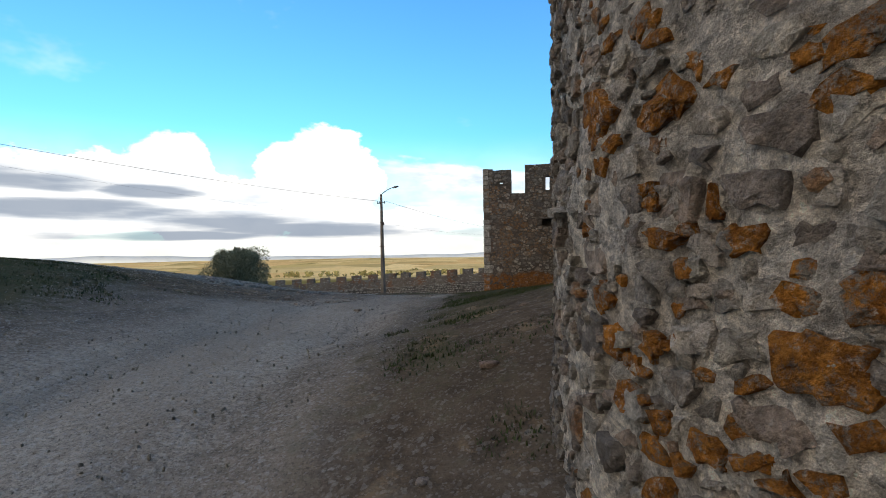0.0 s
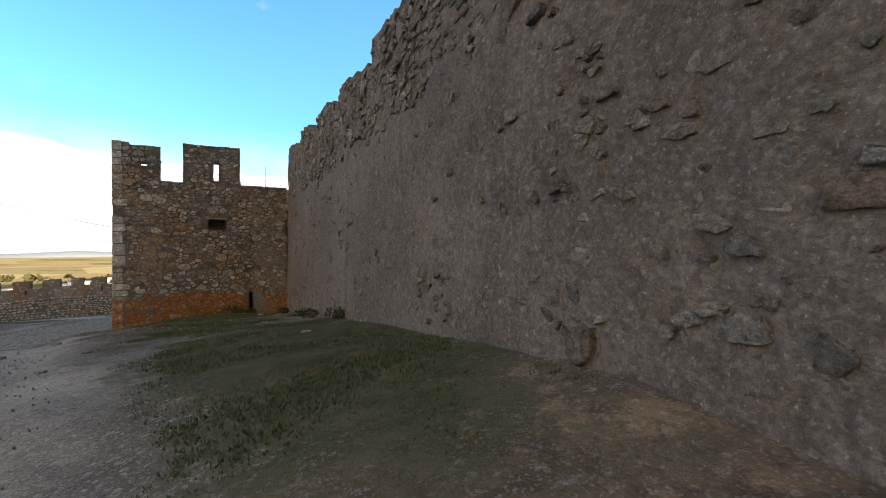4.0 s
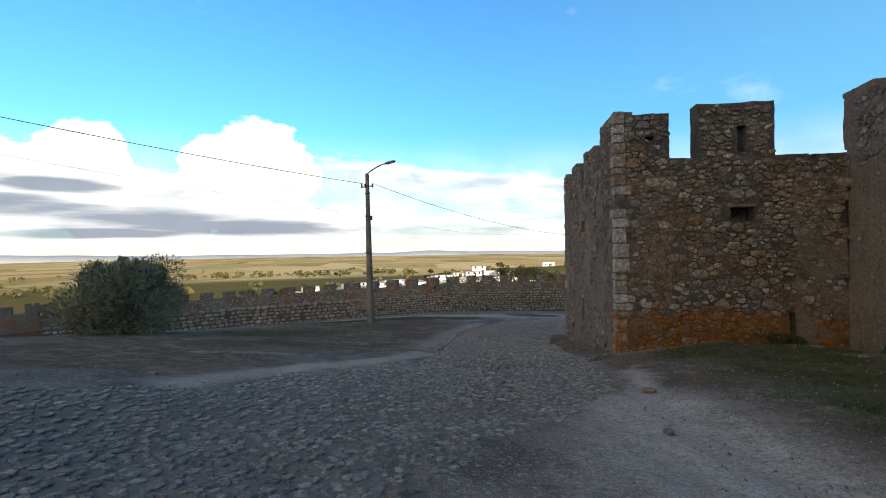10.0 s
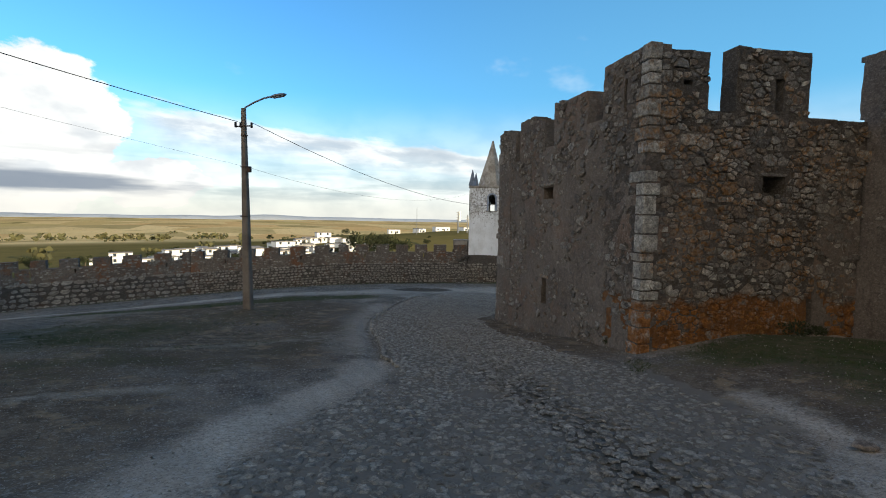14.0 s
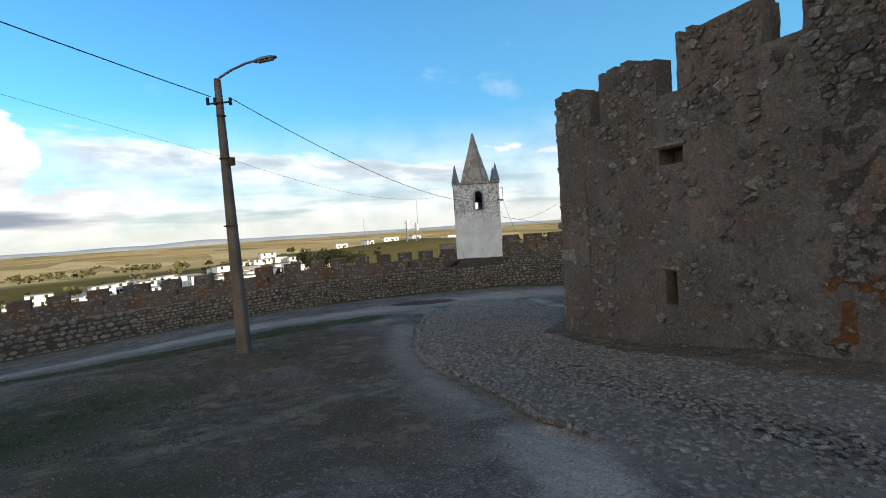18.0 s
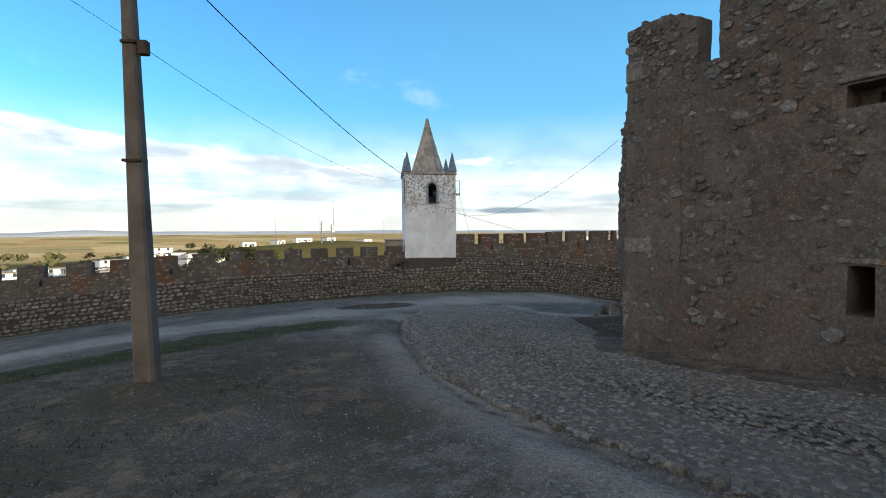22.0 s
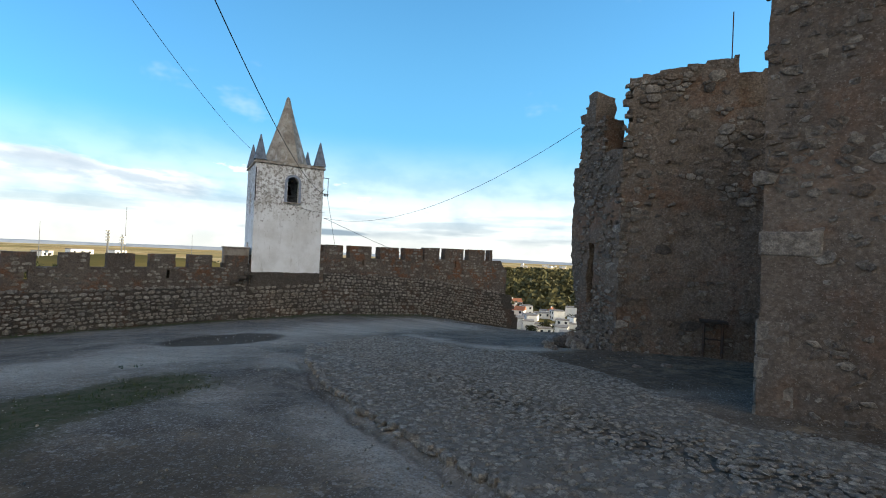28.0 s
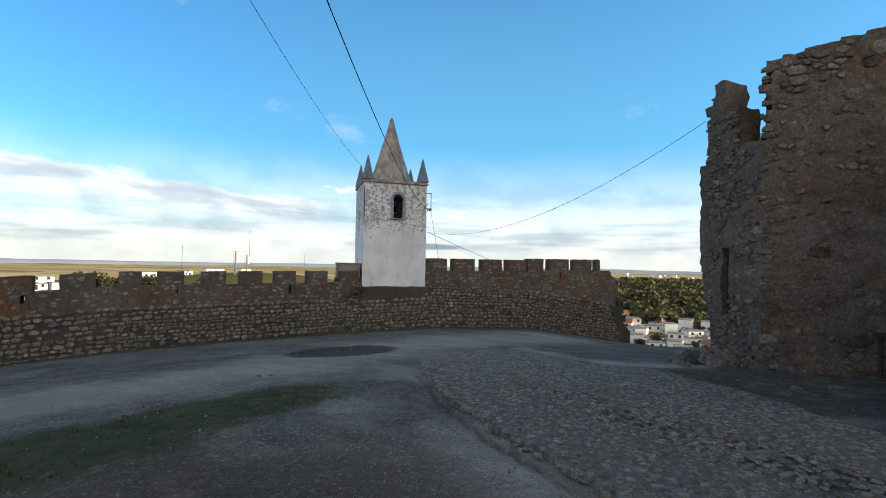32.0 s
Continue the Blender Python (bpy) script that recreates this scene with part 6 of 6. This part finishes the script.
def scatter(name, label, category, count, area, size, mat, seed, shapes, accept, sink=.2, flat=(.4, .8)):
    rnd = random.Random(seed)
    pts = np.array([(rnd.uniform(area[0], area[2]), rnd.uniform(area[1], area[3])) for _ in range(count)])
    ok = accept(pts[:, 0], pts[:, 1])
    pts = pts[ok]
    Z = level(pts[:, 0], pts[:, 1])
    verts, faces = [], []
    for (x, y), z in zip(pts, Z):
        w = size[0] * (size[1] / size[0]) ** (rnd.random() ** 2.2)
        nz_ = noise.noise(Vector((x * .9, y * .9, 0))) * .035 + noise.noise(Vector((x * 3.1, y * 3.1, 4))) * .014
        m = np.array(Matrix.Translation((x, y, z + nz_)) @ Euler((rnd.uniform(-.4, .4), rnd.uniform(-.4, .4), rnd.uniform(0, 6.28))).to_matrix().to_4x4() @ Matrix.Diagonal((w, w * rnd.uniform(.6, 1), w * rnd.uniform(*flat), 1)))
        sh = rnd.choice(shapes)
        k = len(verts)
        verts += (np.array(sh[0]) @ m[:3, :3].T + m[:3, 3]).tolist()
        faces += [tuple(k + i for i in f) for f in sh[1]]
    ob = mesh_part(name, verts, faces, mat, smooth=50)
    return tagged(ob, label, category, kind="stuff")


def off_walls(x, y):
    keep_in = inside(x, y, [tuple(KEEP_A), tuple(KEEP_J), (6.15 + 1.7, 18.55 + 7.1), tuple(KEEP_C)])
    longw = x > 1.10 + (y - 3.4) * (5.05 / 15.15) - .02
    tower = np.hypot(x - TOWER_C.x, y - TOWER_C.y) < TOWER_R
    return ~keep_in & ~(longw & (y < 18.7) & (y > 2.5)) & ~tower & (curtain_side(x, y) < -.1)


scatter("gravel", "loose pale gravel strewn over the castle yard", "gravel", 34000, (-8, -1.5, 5, 31), (.006, .026), M_pebble, 3, COBBLES, lambda x, y: off_walls(x, y) & ((x < -.9 + .11 * (y - 3)) | (y > 13)))
scatter("gravel_far", "loose pale gravel strewn over the castle yard", "gravel", 5000, (-10, 28, 16, 42), (.010, .032), M_pebble, 4, COBBLES, off_walls)


scatter("rubble_stones", "broken warm brown stones lying in the dirt beside the cobbles", "rubble", 1800, (-6.6, 8.2, -1.9, 12.6), (.018, .085), M_rubble, 9, FIELD, lambda x, y: ~inside(x, y, COBBLED[0]) & (blob(x, y, -4.4, 10.0, 2.4, 1.9, 25) > .15), flat=(.08, .20))


def build_loose_stones():
    rnd = random.Random(31)
    spots = [(-3.3, 10.2, .24), (-3.0, 10.5, .14), (-3.6, 9.7, .20), (-3.9, 10.3, .16), (-2.9, 9.7, .12), (-4.2, 9.6, .22), (-4.5, 10.2, .18), (-3.4, 11.0, .18), (-2.6, 11.3, .12), (-3.1, 11.6, .2), (-2.4, 12.6, .16), (-4.0, 11.3, .24), (1.62, 19.28, .20), (1.35, 19.5, .12), (2.0, 19.2, .13), (4.9, 18.55, .34), (5.25, 18.4, .30), (5.1, 18.7, .22), (1.05, 4.0, .16),
             (0.75, 4.4, .12), (0.3, 3.1, .18), (-.1, 2.2, .10), (.55, .9, .22), (.35, 1.6, .14), (2.35, 9.9, .16), (3.2, 13.2, .18), (.2, 15.9, .22), (-.6, 14.2, .14), (2.0, 21.4, .14), (2.35, 23.0, .10), (6.6, 28.2, .22), (6.9, 27.7, .30),
             (-6.3, 16.6, .16), (-5.9, 12.9, .2), (-6.4, 11.6, .25), (-1.4, 7.8, .14), (-.3, 11.1, .12), (2.45, 7.3, .14), (-3.6, 12.0, .22), (4.6, 16.9, .2)]
    for x, y, w in spots:
        st = new("loose_stone", shared_mesh("loose_stone", rnd.choice(FIELD), M_rock))
        st.matrix_world = Matrix.Translation((x, y, ground_z(x, y))) @ Matrix.Rotation(rnd.uniform(0, 6), 4, "Z") @ Matrix.Diagonal((w, w * .75, w * rnd.uniform(.08, .18), 1))
        tagged(st, "weathered brown-grey stone half sunk in the yard", "stone", group="loose stones")


build_loose_stones()


def build_grass():
    rnd = np.random.RandomState(8)
    verts, faces = [], []

    def tuft_field(n, x0, y0, x1, y1, hmin, hmax, cut):
        x, y = rnd.uniform(x0, x1, n), rnd.uniform(y0, y1, n)
        gz = grass_zone(x, y, curtain_side(x, y))
        nz_ = np.array([noise.noise(Vector((a * 1.3, b * 1.3, 9))) for a, b in zip(x, y)])
        ok = (gz + nz_ * .7 > cut) & off_walls(x, y)
        x, y = x[ok], y[ok]
        z = level(x, y) - .01
        for a, b, c in zip(x, y, z):
            for _ in range(3):
                h, t, w = rnd.uniform(hmin, hmax), rnd.uniform(0, 6.28), rnd.uniform(.004, .009)
                lean = rnd.uniform(.2, .9) * h
                ca, sa = math.cos(t), math.sin(t)
                ox, oy = rnd.uniform(-.03, .03, 2)
                k = len(verts)
                verts.extend([(a + ox - sa * w, b + oy + ca * w, c), (a + ox + sa * w, b + oy - ca * w, c), (a + ox + ca * lean, b + oy + sa * lean, c + h)])
                faces.append((k, k + 1, k + 2))
    tuft_field(70000, -.6, 1, 6.2, 19.6, .012, .040, .50)
    tuft_field(16000, -9.5, -1, -3.8, 11, .015, .05, .52)
    tuft_field(14000, -9, 24, 3, 37, .015, .05, .46)
    tuft_field(5000, -13, 40, 26, 53, .08, .22, .55)
    ob = mesh_part("grass", verts, faces, M_grass)
    tagged(ob, "short thin grass, green and straw, on the banks of the yard", "grass", kind="stuff")


build_grass()


def build_weeds():
    """Small leafy weeds at the feet of the walls."""
    rnd = random.Random(15)
    spots = [(4.55, 18.72, .30), (4.95, 18.6, .22), (3.95, 12.9, .22), (3.55, 11.2, .20), (2.55, 21.9, .20), (2.0, 20.6, .14), (4.3, 14.0, .16), (5.3, 17.0, .18)]
    for x, y, r in spots:
        u = Vector((x, y))
        w = thing("weed", "low dark green leafy weed at the foot of a wall", "weed", (x, y, ground_z(x, y)), group="weeds by the walls")
        v, f = leaf_cloud([((0, 0, r * .5), (r, r * .8, r * .55)), ((r * .4, 0, r * .4), (r * .6, r * .6, r * .4))], 260, .06, rnd, .5)
        mesh_part("leaves", v, f, M_leaf2, w)
        part("stem", rod((0, 0, -.03), (0, 0, r * .7), .008), M_bark, w)


build_weeds()


def build_stand():
    # old iron-legged stand against the ruin
    z = ground_z(8.55, 25.6)
    st = thing("iron_stand", "small rusty iron stand with a plank top against the ruin", "stand", (8.44, 26.87, z))
    part("tabletop", block(.34, .52, .05, .008, (0, 0, .70)), M_dark, st)
    for sx in (-.12, .12):
        for sy in (-.17, .17):
            part("leg", rod((sx, sy, 0), (sx, sy, .70), .022), M_iron, st)
    part("stretcher", rod((0, -.17, .35), (0, .17, .35), .014), M_iron, st)


build_stand()


def build_antenna():
    an = thing("antenna_rod", "thin upright metal rod on top of the ruin", "antenna", (8.95, 26.68, 4.86))
    part("rod", rod((0, 0, 0), (0, 0, 1.1), .012), M_iron, an)
    part("foot", block(.12, .12, .06, .01), M_iron, an)


build_antenna()
# ---- the country beyond the walls ----
def build_house(x, y, w, d, h, turn, tiled, group, storeys=1):
    z = ground_z(x, y)
    ho = thing("house", "white limewashed house with a red tiled roof" if tiled else "white limewashed house with a flat roof", "house", (x, y, z - .6), group=group)
    ho.rotation_euler = (0, 0, radians(turn))
    H = h * storeys + .6
    part("wall", block(w, d, H, .03), M_house, ho)
    if tiled:
        bm = bmesh.new()
        e, r = .35, w * .20 + .5
        a = [bm.verts.new(p) for p in ((-w / 2 - e, -d / 2 - e, H - .05), (w / 2 + e, -d / 2 - e, H - .05), (w / 2 + e, d / 2 + e, H - .05), (-w / 2 - e, d / 2 + e, H - .05), (-w / 2 - e, 0, H + r), (w / 2 + e, 0, H + r))]
        for f in ((0, 1, 5, 4), (2, 3, 4, 5), (0, 4, 3), (1, 2, 5), (0, 3, 2, 1)):
            bm.faces.new([a[i] for i in f])
        rf = part("roof", bm, M_tile, ho)
        part("chimney", block(.6, .6, 1.5, .03, (w * .25, d * .1, H + r * .5)), M_house, rf)
    else:
        part("roof", block(w + .2, d + .2, .3, .04, (0, 0, H)), M_concrete, ho)
    n = max(2, int(w / 3))
    for s in range(storeys):
        for side in (-1, 1):
            for k in range(n):
                x0 = (k + .5) / n * w - w / 2
                wi = part("window", block(1.1, .10, 1.2, .02, (x0, side * d / 2, .6 + s * h + 1.0)), M_pane, ho)
    part("door", block(1.0, .12, 2.1, .02, (w * .1, -d / 2 - .01, .55)), M_dark, ho)
    return ho


rnd_h = random.Random(44)
# town below the gap in the wall
for k in range(84):
    a, r = radians(rnd_h.uniform(66, 87)), rnd_h.uniform(165, 285)
    x, y = -3 + r * math.sin(a), 28 + r * math.cos(a)
    build_house(x, y, rnd_h.uniform(5, 10), rnd_h.uniform(4.5, 6.5), 2.6, rnd_h.choice((10, 35, 100, 125)) + rnd_h.uniform(-8, 8), rnd_h.random() < .15, "houses of the town below the gap", rnd_h.choice((1, 1, 2)))
# village beyond the wall
for k in range(60):
    a, r = radians(rnd_h.gauss(6, 8)), rnd_h.uniform(200, 272)
    x, y = -3 + r * math.sin(a), 20 + r * math.cos(a)
    build_house(x, y, rnd_h.uniform(5, 10), rnd_h.uniform(4.5, 6.5), 2.2, rnd_h.choice((5, 12, 95)) + rnd_h.uniform(-6, 6), False, "houses of the village beyond the wall", rnd_h.choice((1, 1, 1, 1, 2)))
for x, y, w in ((112, 330, 8), (134, 336, 6), (150, 332, 11), (172, 335, 7), (205, 338, 9)):
    build_house(x, y, w, 8, 3.2, rnd_h.uniform(-20, 20), False, "houses on the ridge")


def build_mast(x, y, h, r, arms):
    z = ground_z(x, y)
    ma = thing("radio_mast", "tall slender steel radio mast on the ridge", "mast", (x, y, z - .5), group="radio masts")
    part("mast", rod((0, 0, 0), (0, 0, h), r, r * .6, 6), M_lamp, ma)
    for k in range(arms):
        zz = h * (.62 + .12 * k)
        part("aerial", rod((-1.1, 0, zz), (1.1, 0, zz + .2), r * .5, None, 6), M_lamp, ma)
        part("dish", block(1.3, .5, 1.3, .2, (1.2, -.4, zz - .6)), M_house, ma)


for x, y, h, r, arms in ((121, 310, 18, .16, 0), (146, 298, 14, .55, 4), (156, 300, 27, .18, 0), (152, 296, 12, .45, 3), (200, 305, 15, .12, 0)):
    build_mast(x, y, h, r, arms)


def build_tree(x, y, h, seed, label="broad dark green oak standing alone on the slope", wide=.55):
    rnd = random.Random(seed)
    z = ground_z(x, y)
    tr = thing("tree", label, "tree", (x, y, z - .3), group="trees on the slopes")
    part("trunk", merged(rod((0, 0, 0), (0, 0, h * .45), h * .05, h * .03), rod((0, 0, h * .35), (h * .2, 0, h * .62), h * .025, h * .012), rod((0, 0, h * .38), (-h * .18, h * .1, h * .66), h * .025, h * .012)), M_bark, tr)
    cs = [((rnd.uniform(-1, 1) * h * wide * .7, rnd.uniform(-1, 1) * h * wide * .7, h * rnd.uniform(.5, .86)), (h * rnd.uniform(.12, .22),) * 3) for _ in range(14)]
    v, f = leaf_cloud(cs, 1300, h * .07, rnd, .7)
    mesh_part("crown", v, f, M_leaf2, tr)


rnd_t = random.Random(60)
for k in range(40):
    a, r = radians(rnd_t.uniform(-24, 30)), rnd_t.uniform(130, 300)
    build_tree(-3 + r * math.sin(a), 20 + r * math.cos(a), rnd_t.uniform(2.5, 5), 200 + k)
for k in range(95):
    a, r = radians(rnd_t.uniform(62, 88)), rnd_t.uniform(140, 340)
    build_tree(-3 + r * math.sin(a), 28 + r * math.cos(a), rnd_t.uniform(3, 6), 300 + k, "dark green tree among the houses of the town")
for x, y, h in ((38, 152, 9), (43, 154, 8), (48, 151, 8.5), (34, 155, 6)):
    build_tree(x, y, h, int(x * 7), wide=.7)


def build_woods():
    rnd = random.Random(71)
    verts, faces = [], []
    for k in range(2600):
        if k < 1700:
            a, r = radians(rnd.uniform(56, 92)), rnd.uniform(275, 800)
            x, y = r * math.sin(a), 28 + r * math.cos(a)
        else:
            a, r = radians(rnd.uniform(-60, 60)), rnd.uniform(260, 1500)
            x, y = r * math.sin(a), 28 + r * math.cos(a)
            if noise.noise(Vector((x * .006, y * .006, 2))) < .1:
                continue
        h = rnd.uniform(3.5, 7) * (1 if r < 500 else 1.3)
        z = ground_z(x, y)
        for _ in range(16):
            c = Vector((x + rnd.gauss(0, h * .38), y + rnd.gauss(0, h * .38), z + h * rnd.uniform(.25, .85)))
            d = Vector((rnd.uniform(-1, 1), rnd.uniform(-1, 1), rnd.uniform(-.2, 1)))
            t = d.cross(Vector((0.2, .5, .8))).normalized() * h * .30
            b = d.cross(t).normalized() * h * .26
            i = len(verts)
            verts += [c - t, c + b, c + t, c - b]
            faces.append((i, i + 1, i + 2, i + 3))
    ob = mesh_part("woods", verts, faces, M_wood)
    tagged(ob, "scattered olive groves and evergreen oaks over the plain", "woods", kind="stuff")
    # far town, white specks
    for k in range(46):
        a, r = radians(rnd.uniform(56, 86)), rnd.uniform(2100, 3300)
        x, y = r * math.sin(a), 28 + r * math.cos(a)
        build_house(x, y, rnd.uniform(14, 44), 14, 4.6, rnd.uniform(0, 180), rnd.random() < .2, "buildings of the far town", rnd.choice((1, 1, 2, 3)))


build_woods()


def build_far_hills():
    verts, faces = [], []
    n = 240
    for k in range(n + 1):
        a = radians(-80 + 190 * k / n)
        hgt = -34 + 22 * noise.noise(Vector((k * .045, 1, 0))) + 9 * noise.noise(Vector((k * .17, 5, 0))) + 16 * math.exp(-((math.degrees(a) + 33) / 14) ** 2) + 14 * math.exp(-((math.degrees(a) - 6) / 9) ** 2)
        for r, z in ((4500, -62), (4620, hgt), (4750, -62)):
            verts.append((r * math.sin(a), r * math.cos(a), z))
    for k in range(n):
        for j in range(2):
            i = k * 3 + j
            faces.append((i, i + 3, i + 4, i + 1))
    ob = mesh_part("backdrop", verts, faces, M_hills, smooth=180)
    tagged(ob, "low hills along the horizon, coloured pale blue-grey for haze", "hills", kind="structure")


build_far_hills()
